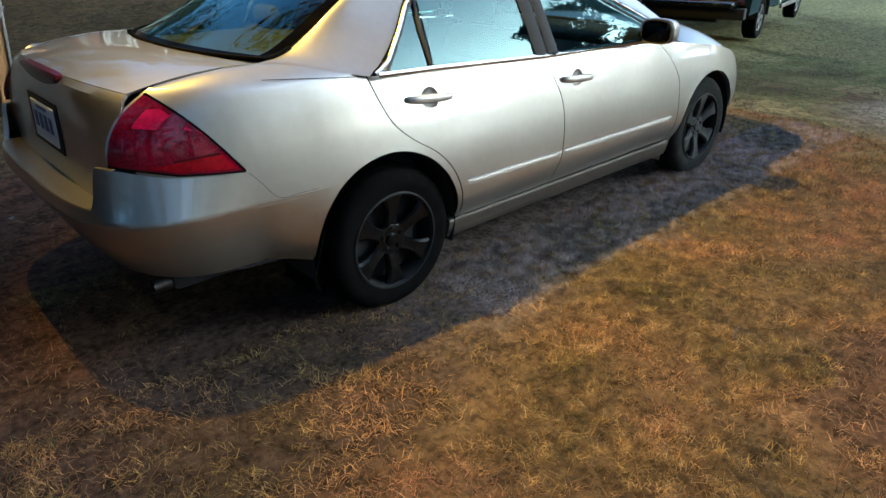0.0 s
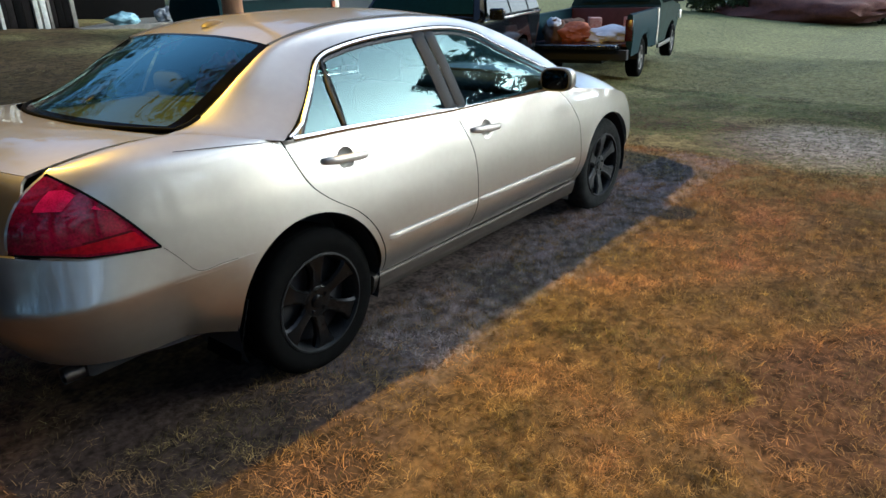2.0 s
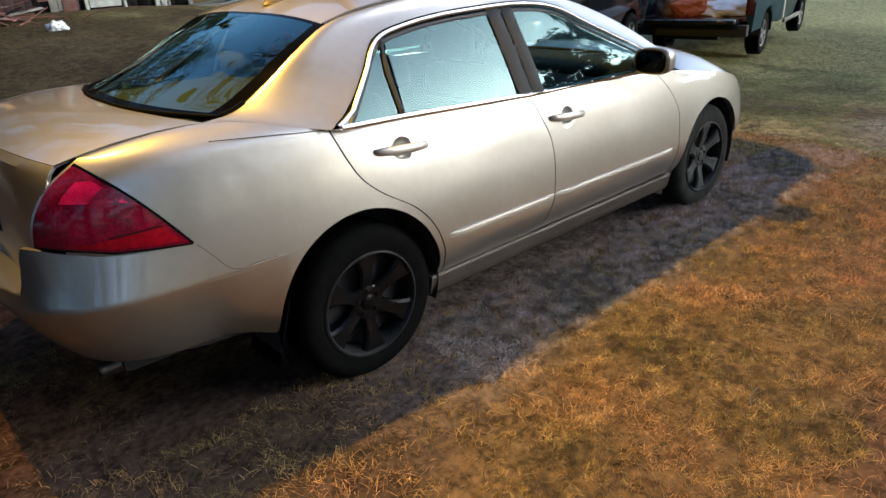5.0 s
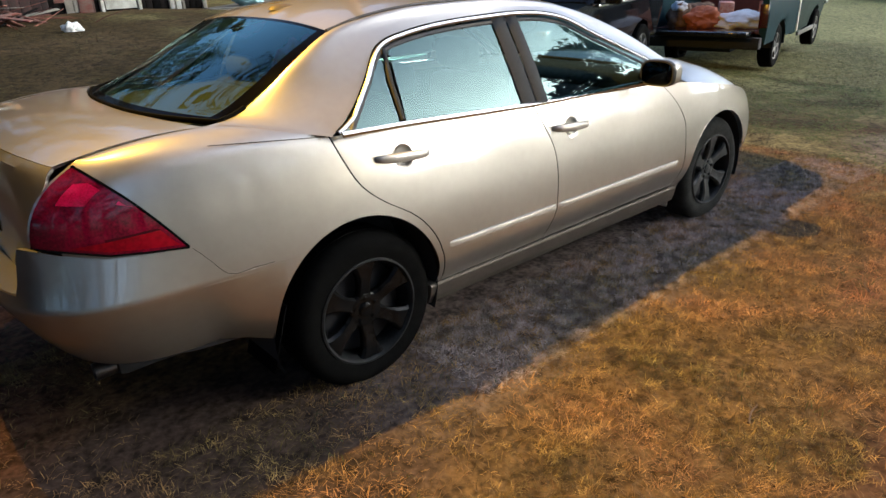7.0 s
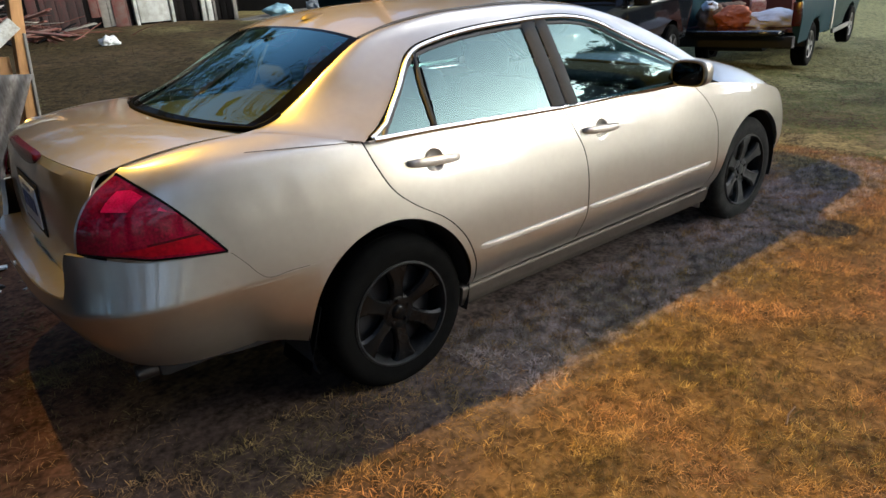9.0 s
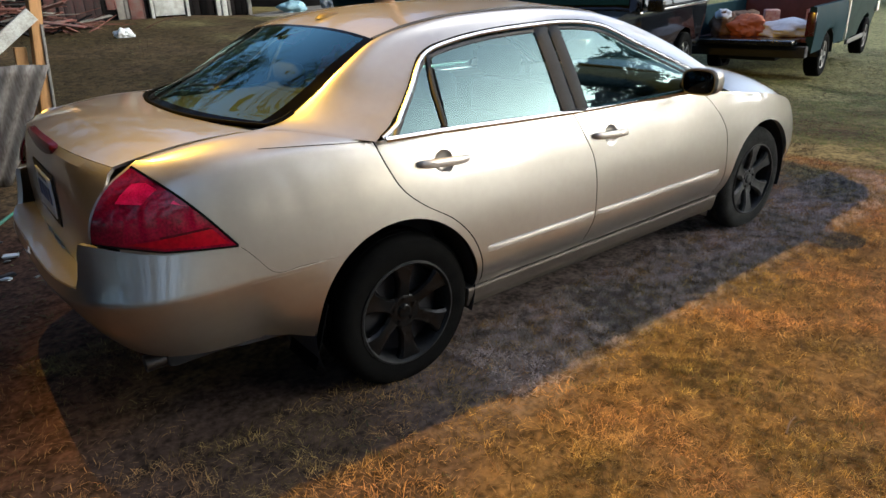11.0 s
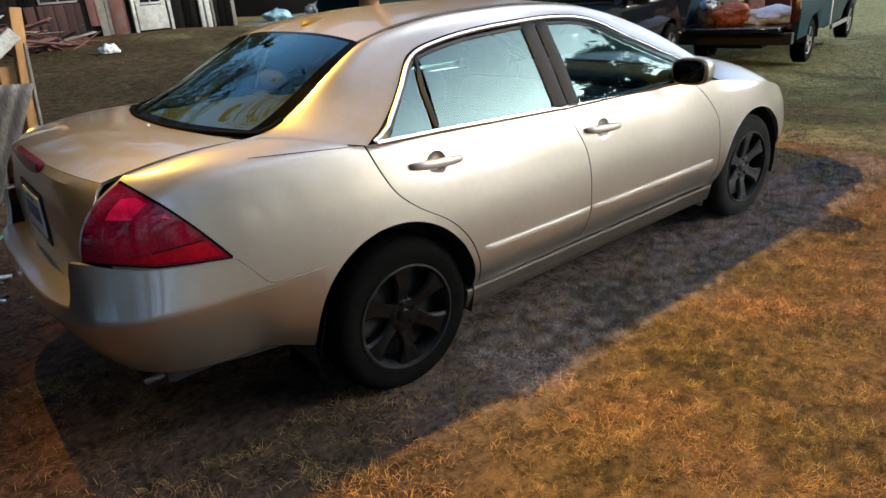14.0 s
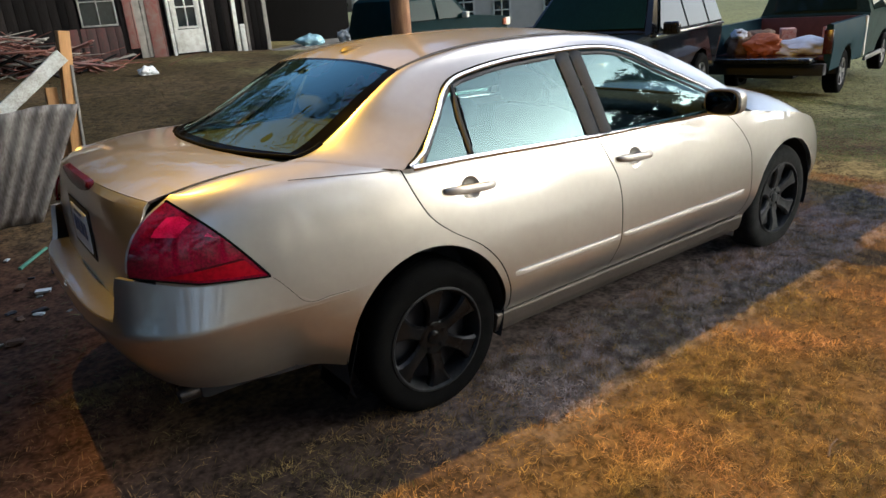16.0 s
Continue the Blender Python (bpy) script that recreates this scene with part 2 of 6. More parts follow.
def panel(name, P, material, parent, label="", outward=(0, -1, 0), turn=0.012, mirror=False, cut=None, smooth=35, hole=None):
    """A sheet of bodywork over a grid of places, its border turned in; cut: (x, z, radius) of a wheel opening."""
    n0 = normals(P)
    flip = np.mean(np.einsum("ijk,k->ij", n0, np.asarray(outward, float))) < 0
    if flip:
        P = P[:, ::-1]
    Q = rim_in(P, turn, outward) if turn else P
    v, f = patch_mesh(Q, mirror)
    if cut is not None:
        cx, cz, cr = cut
        d = np.hypot(v[:, 0] - cx, v[:, 2] - cz)
        inside = d < cr
        f = f[~inside[f].all(1)]
        k = cr / np.maximum(d, 1e-6)
        v[inside, 0] = cx + (v[inside, 0] - cx) * k[inside]
        v[inside, 2] = cz + (v[inside, 2] - cz) * k[inside]
    if cut is not None:
        v[inside, 1] = np.sign(v[inside, 1]) * (side_y(v[inside, 0], v[inside, 2]) + 0.001)
    if hole is not None:
        cx, cz, cr = hole
        d = np.hypot(v[:, 0] - cx, v[:, 2] - cz)
        inside = d < cr
        f = f[~inside[f].all(1)]
        k = cr / np.maximum(d, 1e-6)
        v[inside, 0] = cx + (v[inside, 0] - cx) * k[inside]
        v[inside, 2] = cz + (v[inside, 2] - cz) * k[inside]
    return link_mesh(name, v, f, material, parent, label, smooth)


# ---- the car: x ahead, y to its left, wheelbase 2.74 m ----
car = thing("sedan_car", "champagne metallic four-door sedan parked on dry grass", "car")
half = spl([0.15, 0.24, 0.30, 0.36, 0.42, 0.48, 0.56, 0.68, 0.79, 0.83, 0.90, 1.00, 1.05, 1.10], [0.820, 0.833, 0.852, 0.888, 0.9075, 0.9135, 0.9115, 0.9020, 0.8875, 0.8815, 0.8690, 0.847, 0.828, 0.790])
shoulder = spl([-2.45, -1.976, -1.707, -1.43, -0.9, -0.32, 0.2, 0.67, 1.06, 1.43, 1.73, 2.0, 2.2], [1.10, 1.094, 1.072, 1.047, 1.022, 0.995, 0.972, 0.950, 0.895, 0.832, 0.758, 0.64, 0.50])
tail = spl([0.28, 0.36, 0.45, 0.60, 0.72, 0.80, 0.87, 0.944, 1.02, 1.09, 1.12], [-2.38, -2.44, -2.475, -2.495, -2.50, -2.518, -2.538, -2.53, -2.485, -2.405, -2.37])
nose = spl([0.18, 0.30, 0.45, 0.60, 0.70, 0.80, 0.95], [2.14, 2.23, 2.27, 2.25, 2.19, 2.06, 1.80])
door_r = spl([0.36, 0.463, 0.583, 0.678, 0.765, 0.836, 0.94, 1.048], [-0.962, -0.976, -1.028, -1.116, -1.250, -1.332, -1.392, -1.432])
door_b = spl([0.30, 0.36, 0.49, 0.763, 0.884, 1.008], [-0.285, -0.277, -0.232, -0.234, -0.291, -0.362])
door_f = spl([0.30, 0.415, 0.654, 0.722, 0.866, 0.97], [0.885, 0.930, 0.935, 0.919, 0.800, 0.66])
XR, XF, POW = -1.70, 1.25, 4.2
R_ARCH, F_ARCH = (-1.380, 0.340, 0.391), (1.37, 0.325, 0.372)


def taper(x):
    return 1 - 0.05 * (np.clip(-1.2 - x, 0, None) / 0.8) ** 2 - 0.06 * (np.clip(x - 1.2, 0, None) / 0.8) ** 2


def side_taper(x):
    """The plan taper, going on straight behind XR and ahead of XF."""
    x = np.asarray(x, float)
    back = taper(XR) - 0.0781 * (XR - x)
    return np.where(x < XR, back, taper(np.clip(x, XR, XF)))


def side_y(x, z):
    """Half the car's width at x and height z, with the rounded ends."""
    x, z = np.asarray(x, float), np.asarray(z, float)
    a = np.clip((XR - x) / np.maximum(XR - tail(z), 0.1), 0, 1)
    b = np.clip((x - XF) / np.maximum(nose(z) - XF, 0.1), 0, 1)
    w = half(z) * side_taper(x)
    return w * (1 - a**POW) ** (1 / POW) * (1 - b**3.0) ** (1 / 3.0)


def wave(x, z):
    """The slight waviness of pressed sheet."""
    return 0.0012 * (np.sin(7.3 * x + 2.1 * z) * np.sin(8.9 * z - 1.7 * x + 0.5) + 0.45 * np.sin(15.0 * x - 4.0 * z) * np.sin(13.0 * z + 1.0))


def side_patch(xa, xb, za, zb, nu=60, nv=36, off=0.0):
    """A piece of the right side between two seams xa(z), xb(z), from height za(x) to zb(x)."""
    P = np.zeros((nu, nv, 3))
    for i, s in enumerate(np.linspace(0, 1, nu)):
        xt = xa(1.05) * (1 - s) + xb(1.0) * s
        top, low = zb(xt), za(xt)
        z = low + (top - low) * np.linspace(0, 1, nv)
        x = xa(z) * (1 - s) + xb(z) * s
        P[i] = np.stack([x, -side_y(x, z) - off - wave(x, z) * math.sin(math.pi * s) ** 0.5, z], 1)
    return P


def tail_arc(z, y_end, n, off=0.0):
    """Places round the right rear corner at height z, from the side at XR to half-width y_end."""
    a = XR - float(tail(z)) + off
    fine = np.linspace(math.pi / 2, 0, 400)
    x = XR - a * np.cos(fine) ** (2 / POW)
    y = (half(z) * side_taper(x) + off) * np.sin(fine) ** (2 / POW)
    t1 = float(np.interp(-y_end, -y, fine))
    th = np.linspace(math.pi / 2, t1, n)
    x = XR - a * np.cos(th) ** (2 / POW)
    return np.stack([x, -(half(z) * side_taper(x) + off) * np.sin(th) ** (2 / POW), np.full(n, z)], 1)


def bumper_off(z, x):
    """How far the rear bumper stands proud: a sharp crease at mid height, tucked in below it."""
    w = min(1.0, max(0.0, (-1.95 - x) / 0.42))
    w = w * w * (3 - 2 * w)
    u = min(1.0, max(0.0, (-1.71 - x) / 0.26))
    return 0.0015 + w * (0.042 - 0.24 * max(0.0, z - CREASE)) - u * 0.40 * max(0.0, CREASE - z)


CREASE = 0.655
BUMPER_TOP = spl([-2.50, -2.424, -2.235, -2.10, -2.00, -1.955, -1.905, -1.80, -1.60], [0.858, 0.856, 0.810, 0.795, 0.785, 0.735, 0.672, 0.664, 0.662])
const = lambda v: (lambda x: np.zeros_like(np.asarray(x, float)) + v)
GAP = 0.0035

def doors(mirror):
    side = lambda f, k: (lambda z: f(z) + k)
    low = const(0.318)
    P = side_patch(side(door_r, GAP), side(door_b, -GAP), low, lambda x: shoulder(x) - 0.004, 110, 70)
    d = panel("door", P, PAINT, car, "rear door in champagne paint", mirror=mirror, hole=(-1.126, 0.915, 0.049))
    P = side_patch(side(door_b, GAP), side(door_f, -GAP), low, lambda x: shoulder(x) - 0.004, 150, 70)
    e = panel("door", P, PAINT, car, "front door in champagne paint", mirror=mirror, hole=(-0.102, 0.854, 0.049))
    return d, e


def rear_quarter(mirror):
    """Quarter panel, rear corner and its upper turn towards the boot, in one sheet with the roof pillar."""
    nv, ns, na = 48, 40, 26
    cols = []
    for s in np.linspace(0, 1, ns)[:-1]:
        xt = -1.432 * (1 - s) + XR * s
        z = np.linspace(0.30, float(shoulder(xt)), nv)
        x = (door_r(z) - GAP) * (1 - s) + XR * s
        cols.append(np.stack([x, -side_y(x, z), z], 1))
    tops = np.linspace(float(shoulder(XR)), 1.097, na)
    for j in range(na):
        rows = []
        for z in np.linspace(0.30, tops[j], nv):
            rows.append(tail_arc(z, 0.68 if z > 0.87 else 0.74, na)[j])
        cols.append(np.array(rows))
    P = np.array(cols)
    top = P[:, -1]
    # the inner edge: the foot of the roof pillar, then the boot seam
    foot = np.array([(-1.432, -0.852, 1.047), (-1.80, -0.655, 1.123)])
    seam = np.array([(-1.80, -0.655, 1.123), (-1.964, -0.656, 1.121), (-2.146, -0.657, 1.104), (-2.285, -0.660, 1.083)])
    sc = curve3(seam, 60)
    k = np.argmin(np.abs(top[:, 0] + 1.86))
    inner = np.zeros_like(top)
    ft = np.linspace(0, 1, k + 1)
    inner[: k + 1] = foot[0] + (foot[1] - foot[0]) * ft[:, None]
    inner[: k + 1, 2] += 0.016 * np.sin(math.pi * ft) * ft
    inner[: k + 1, 1] -= 0.012 * np.sin(math.pi * ft) * ft
    m = len(top) - k - 1
    idx = np.linspace(0, 59, m + 1)[1:]
    inner[k + 1 :] = np.stack([np.interp(idx, np.arange(60), sc[:, c]) for c in range(3)], 1)
    T = np.zeros((len(top), 8, 3))
    for r, w in enumerate(np.linspace(0, 1, 8)):
        T[:, r] = top * (1 - w) + inner * w
        T[:, r, 2] += 0.10 * np.linalg.norm(top - inner, axis=1) * 4 * w * (1 - w)
    v1, f1 = patch_mesh(P[:, ::-1], mirror)
    v2, f2 = patch_mesh(T[:, ::-1], mirror)
    # roof pillar and rail: from the window's edge to the roof and the rear glass
    I = curve3([(0.80, -0.862, 0.985), (0.655, -0.838, 1.055), (0.245, -0.715, 1.243), (0.055, -0.655, 1.338), (-0.25, -0.63, 1.378), (-0.40, -0.628, 1.378), (-0.935, -0.652, 1.350), (-1.085, -0.672, 1.318), (-1.20, -0.745, 1.205), (-1.36, -0.828, 1.085), (-1.432, -0.852, 1.047)], 90)
    O = curve3([(1.10, -0.745, 0.945), (0.66, -0.615, 1.205), (0.162, -0.575, 1.379), (-0.259, -0.57, 1.438), (-0.759, -0.57, 1.445), (-1.07, -0.57, 1.416), (-1.238, -0.575, 1.378), (-1.406, -0.597, 1.29), (-1.544, -0.612, 1.203), (-1.70, -0.64, 1.132), (-1.80, -0.655, 1.123)], 90)
    nw = k + 1
    S = np.zeros((90, nw, 3))
    span = np.linalg.norm(O - I, axis=1) * np.clip((89 - np.arange(90)) / 30, 0, 1)
    for r, w in enumerate(np.linspace(0, 1, nw)):
        S[:, r] = I * (1 - w) + O * w
        S[:, r, 1] -= 0.72 * span * w**6 * (1 - w)
        S[:, r, 2] += 0.72 * span * w**6 * (1 - w)
        low = np.clip((np.arange(90) - 64) / 25, 0, 1) ** 1.5 * math.sin(math.pi * w) * w
        S[:, r, 2] += 0.016 * low
        S[:, r, 1] -= 0.012 * low
    v3, f3 = patch_mesh(S, mirror)
    v = np.concatenate([v1, v2, v3])
    f = np.concatenate([f1, f2 + len(v1), f3 + len(v1) + len(v2)])
    cx, cz, cr = R_ARCH
    d = np.hypot(v[:, 0] - cx, v[:, 2] - cz)
    ins = (d < cr) & (np.arange(len(v)) < len(v1))
    f = f[~ins[f].all(1)]
    behind = (v[:, 0] < -1.66) & (v[:, 2] < 0.652) & (np.arange(len(v)) < len(v1))
    f = f[~behind[f].all(1)]
    kk = cr / np.maximum(d, 1e-6)
    v[ins, 0], v[ins, 2] = cx + (v[ins, 0] - cx) * kk[ins], cz + (v[ins, 2] - cz) * kk[ins]
    v[ins, 1] = np.sign(v[ins, 1]) * side_y(v[ins, 0], v[ins, 2])
    bm = bmesh.new()
    bv = [bm.verts.new(p) for p in v]
    for q in f:
        if len({*map(int, q)}) == 4:
            bm.faces.new([bv[int(i)] for i in q])
    bmesh.ops.remove_doubles(bm, verts=bm.verts, dist=0.0025)
    loose = [x for x in bm.verts if not x.link_faces]
    bmesh.ops.delete(bm, geom=loose, context="VERTS")
    return part("quarter_panel", bm, PAINT, car, "rear quarter panel with roof pillar", smooth=50)


def fender(mirror):
    P = side_patch(lambda z: door_f(z) + GAP, lambda z: np.zeros_like(np.asarray(z, float)) + 1.98, const(0.27), lambda x: shoulder(x), nu=64, nv=44)
    return panel("front_fender", P, PAINT, car, mirror=mirror, cut=F_ARCH)


def front_end():
    """Bumper and nose: rounded sheet between the fenders."""
    n, nv = 61, 24
    P = np.zeros((n, nv, 3))
    ys = np.linspace(-1, 1, n)
    for j, z in enumerate(np.linspace(0.20, 0.63, nv)):
        w = float(side_y(1.96, z))
        y = ys * (w + 0.003)
        r = np.clip(np.abs(y) / float(half(z) * taper(XF)), 0, 1)
        x = XF + (float(nose(z)) - XF) * (1 - r**3.0) ** (1 / 3.0)
        P[:, j] = np.stack([x + 0.003, y, np.full(n, z)], 1)
    return panel("front_bumper", P, PAINT, car, outward=(1, 0, 0))


def rear_bumper():
    """Painted bumper round the tail with its ledge under the boot."""
    n_arc, n_side, nv = 44, 22, 30
    y_end = 0.0
    cols = []
    zl = spl([-2.55, -2.35, -2.1, -1.65], [0.395, 0.39, 0.375, 0.355])
    zt_side = BUMPER_TOP
    for x in np.linspace(-1.64, XR, n_side)[:-1]:
        z = np.concatenate([np.linspace(float(zl(x)), CREASE, 18), np.linspace(CREASE, float(zt_side(x)), nv - 17)[1:]])
        cols.append(np.stack([np.full(nv, x), -side_y(x, z) - 0.0015, z], 1))
    for j in range(n_arc):
        rows = []
        x0, y0 = tail_arc(0.7, 0.0, n_arc, 0.01)[j, 0], -tail_arc(0.7, 0.0, n_arc, 0.01)[j, 1]
        for k in range(nv):
            top = 0.70 + (float(zt_side(x0)) - 0.70) * min(1, max(0, (y0 - 0.60) / 0.06))
            low = float(zl(x0))
            z = low + (CREASE - 0.004 - low) * k / 17 if k <= 17 else CREASE + 0.004 + (top - CREASE - 0.004) * (k - 18) / (nv - 19)
            rows.append(tail_arc(z, 0.0, n_arc, bumper_off(z, x0))[j])
        cols.append(np.array(rows))
    P = np.array(cols)
    L = np.concatenate([P, P[::-1][1:] * np.array([1, -1, 1])])
    ob = panel("rear_bumper", L, PAINT, car, "painted rear bumper", outward=(-1, 0, 0), turn=0.02, cut=R_ARCH)
    # ledge in front of the boot lid
    B = P[n_side - 1 :, -1]
    B = B[B[:, 1] > -0.60]
    B = np.concatenate([B, B[::-1][1:] * np.array([1, -1, 1])])
    inner = B.copy()
    inner[:, 0] = np.minimum(B[:, 0] + 0.13, -2.30)
    inner[:, 2] -= 0.006
    Lg = np.stack([B + [0.004, 0, 0.003], (B + inner) / 2 + [0, 0, 0.004], inner], 1)
    panel("bumper_ledge", Lg, PAINT, ob, outward=(0, 0, 1), turn=0)
    return ob


BOOT_CURVE = spl([0.68, 0.78, 0.87, 0.95, 1.05, 1.09, 1.11], [-2.426, -2.420, -2.414, -2.411, -2.404, -2.394, -2.384])


def boot():
    n, m = 49, 30
    ys = np.linspace(-0.648, 0.648, n)
    a = np.abs(ys) / 0.648
    front_x = -1.935 + 0.12 * a**2.2
    rear_x = -2.382 + 0.088 * a**2.5
    P = np.zeros((n, m, 3))
    for j, s in enumerate(np.linspace(0, 1, m)):
        x = front_x + (rear_x - front_x) * s
        zc = 1.137 + 0.010 * math.sin(math.pi * s) - 0.034 * s**3
        ze = 1.121 + 0.008 * math.sin(math.pi * s) - 0.038 * s**2
        P[:, j] = np.stack([x, ys, zc + (ze - zc) * a**2.2], 1)
    lid = panel("boot_lid", P, PAINT, car, "boot lid in champagne paint", outward=(0, 0, 1), turn=0.01)
    F = np.zeros((n, 24, 3))
    ec = spl([0.68, 0.87, 0.944, 1.02, 1.09], [-2.404, -2.396, -2.380, -2.345, -2.298])
    cc = BOOT_CURVE
    for j, s in enumerate(np.linspace(0, 1, 24)):
        z = P[:, -1, 2] + (0.775 - 0.085 * np.clip((0.97 - a) / 0.2, 0, 1) - P[:, -1, 2]) * s - 0.002
        y = ys * (1 + 0.056 * min(1.0, 8 * s))
        F[:, j] = np.stack([cc(z) + (ec(z) - cc(z)) * a**4, y, z], 1)
        if j == 0:
            F[:, 0, 0] = P[:, -1, 0] - 0.001
    panel("boot_face", F, PAINT, lid, outward=(-1, 0, 0), turn=0.012)
    return lid, P, F


def greenhouse():
    # roof skin
    n, m = 41, 46
    edge = curve3([(0.162, -0.562, 1.383), (-0.259, -0.557, 1.441), (-0.759, -0.557, 1.448), (-1.07, -0.557, 1.419), (-1.238, -0.562, 1.380)], m)
    P = np.zeros((n, m, 3))
    for i, q in enumerate(np.linspace(-1, 1, n)):
        P[i] = edge
        P[i, :, 1] = q * np.abs(edge[:, 1])
        t = np.linspace(0, 1, m)
        P[i, :, 0] += (1 - abs(q) ** 2.4) * (0.10 * (1 - t) ** 3 + 0.02 * t**3 * 0)
        P[i, :, 2] += (1 - abs(q) ** 2.2) * 0.034
    panel("roof", P, PAINT, car, "painted roof skin", outward=(0, 0, 1), turn=0.01)
    # rear glass and windscreen
    def screen(name, top, low, flip, frit):
        n, m = 41, 30
        G = np.zeros((n, m, 3))
        for i, q in enumerate(np.linspace(-1, 1, n)):
            a = abs(q)
            t = np.array([top[0] + top[3] * (1 - a**2.2), q * top[1], top[2] + top[4] * (1 - a**2.2)])
            corner = 0.05 * max(0, (a - 0.86) / 0.14) ** 2
            b = np.array([low[0] + low[3] * (1 - a**2.2), q * low[1], low[2] + low[4] * (1 - a**2.2)])
            b = b + (t - b) * corner
            for j, s in enumerate(np.linspace(0, 1, m)):
                G[i, j] = t * (1 - s) + b * s
                G[i, j] += np.array([flip * 0.010, 0, 0.022]) * 4 * s * (1 - s)
        v, f = patch_mesh(G)
        k = np.arange(len(f))
        ci, cj = k // (m - 1), k % (m - 1)
        border = (ci < 1) | (ci > n - 3) | (cj < 1) | (cj > m - 3)
        ob = link_mesh(name, v, f, [GLASS, FRIT], car, "tinted glass with black border", 60, border.astype(int))
        return ob
    n, m = 49, 36
    E = curve3([(-1.236, -0.570, 1.381), (-1.406, -0.592, 1.293), (-1.544, -0.607, 1.206), (-1.68, -0.628, 1.140), (-1.752, -0.632, 1.124)], m)
    C = curve3([(-1.236, 0, 1.414), (-1.45, 0, 1.338), (-1.70, 0, 1.232), (-1.93, 0, 1.136)], m)
    G = np.zeros((n, m, 3))
    for i, q in enumerate(np.linspace(-1, 1, n)):
        k = abs(q) ** 2.6
        G[i] = C * (1 - k) + E * k
        G[i, :, 1] = q * np.abs(E[:, 1])
    v, f = patch_mesh(G)
    ci, cj = np.arange(len(f)) // (m - 1), np.arange(len(f)) % (m - 1)
    border = (ci < 2) | (ci > n - 4) | (cj < 1) | (cj > m - 4)
    link_mesh("rear_window", v, f, [REARGLASS, FRIT], car, "tinted rear glass with black border", 60, border.astype(int))
    bm = bmesh.new()
    tube(bm, [tuple(p) for p in np.concatenate([G[0, -8:-1], G[:, -1], G[-1, -8:-1][::-1]])], 0.011, 6)
    part("glass_seal", bm, SEAL, car, smooth=60)
    screen("windscreen", (0.17, 0.572, 1.382, 0.10, 0.032), (0.98, 0.73, 0.962, 0.28, 0.02), 1, True)
    for k in (1, -1):
        bm = bmesh.new()
        tube(bm, [(x, k * (y + 0.006), z + 0.0015) for x, y, z in curve3([(0.30, -0.582, 1.338), (-0.259, -0.57, 1.4395), (-0.759, -0.57, 1.4465), (-1.07, -0.57, 1.4175), (-1.236, -0.574, 1.379)], 40)], 0.008, 6)
        part("roof_moulding", bm, TRIM, car, "black roof seam strip")


def yg(z):
    return -0.862 + (np.asarray(z, float) - 1.03) * 0.70


def strip(bm, pts, w, d, closed=False):
    """A flat bar along places on the car's right side, standing proud by d."""
    pts = [Vector(p) for p in pts]
    out = Vector((0, -0.82, 0.57))
    rows = []
    for i, p in enumerate(pts):
        q = (pts[min(i + 1, len(pts) - 1)] - pts[max(i - 1, 0)]).normalized()
        u = q.cross(out).normalized()
        rows.append([bm.verts.new(p + u * w / 2), bm.verts.new(p + u * w / 4 + out * d), bm.verts.new(p - u * w / 4 + out * d), bm.verts.new(p - u * w / 2)])
    for a, b in zip(rows, rows[1:]):
        for j in range(3):
            bm.faces.new((a[j], b[j], b[j + 1], a[j + 1]))
    bm.faces.new(rows[0])
    bm.faces.new(rows[-1][::-1])


def flip_bm(bm, k):
    if k < 0:
        bmesh.ops.scale(bm, vec=(1, -1, 1), verts=bm.verts)
        bmesh.ops.reverse_faces(bm, faces=bm.faces)


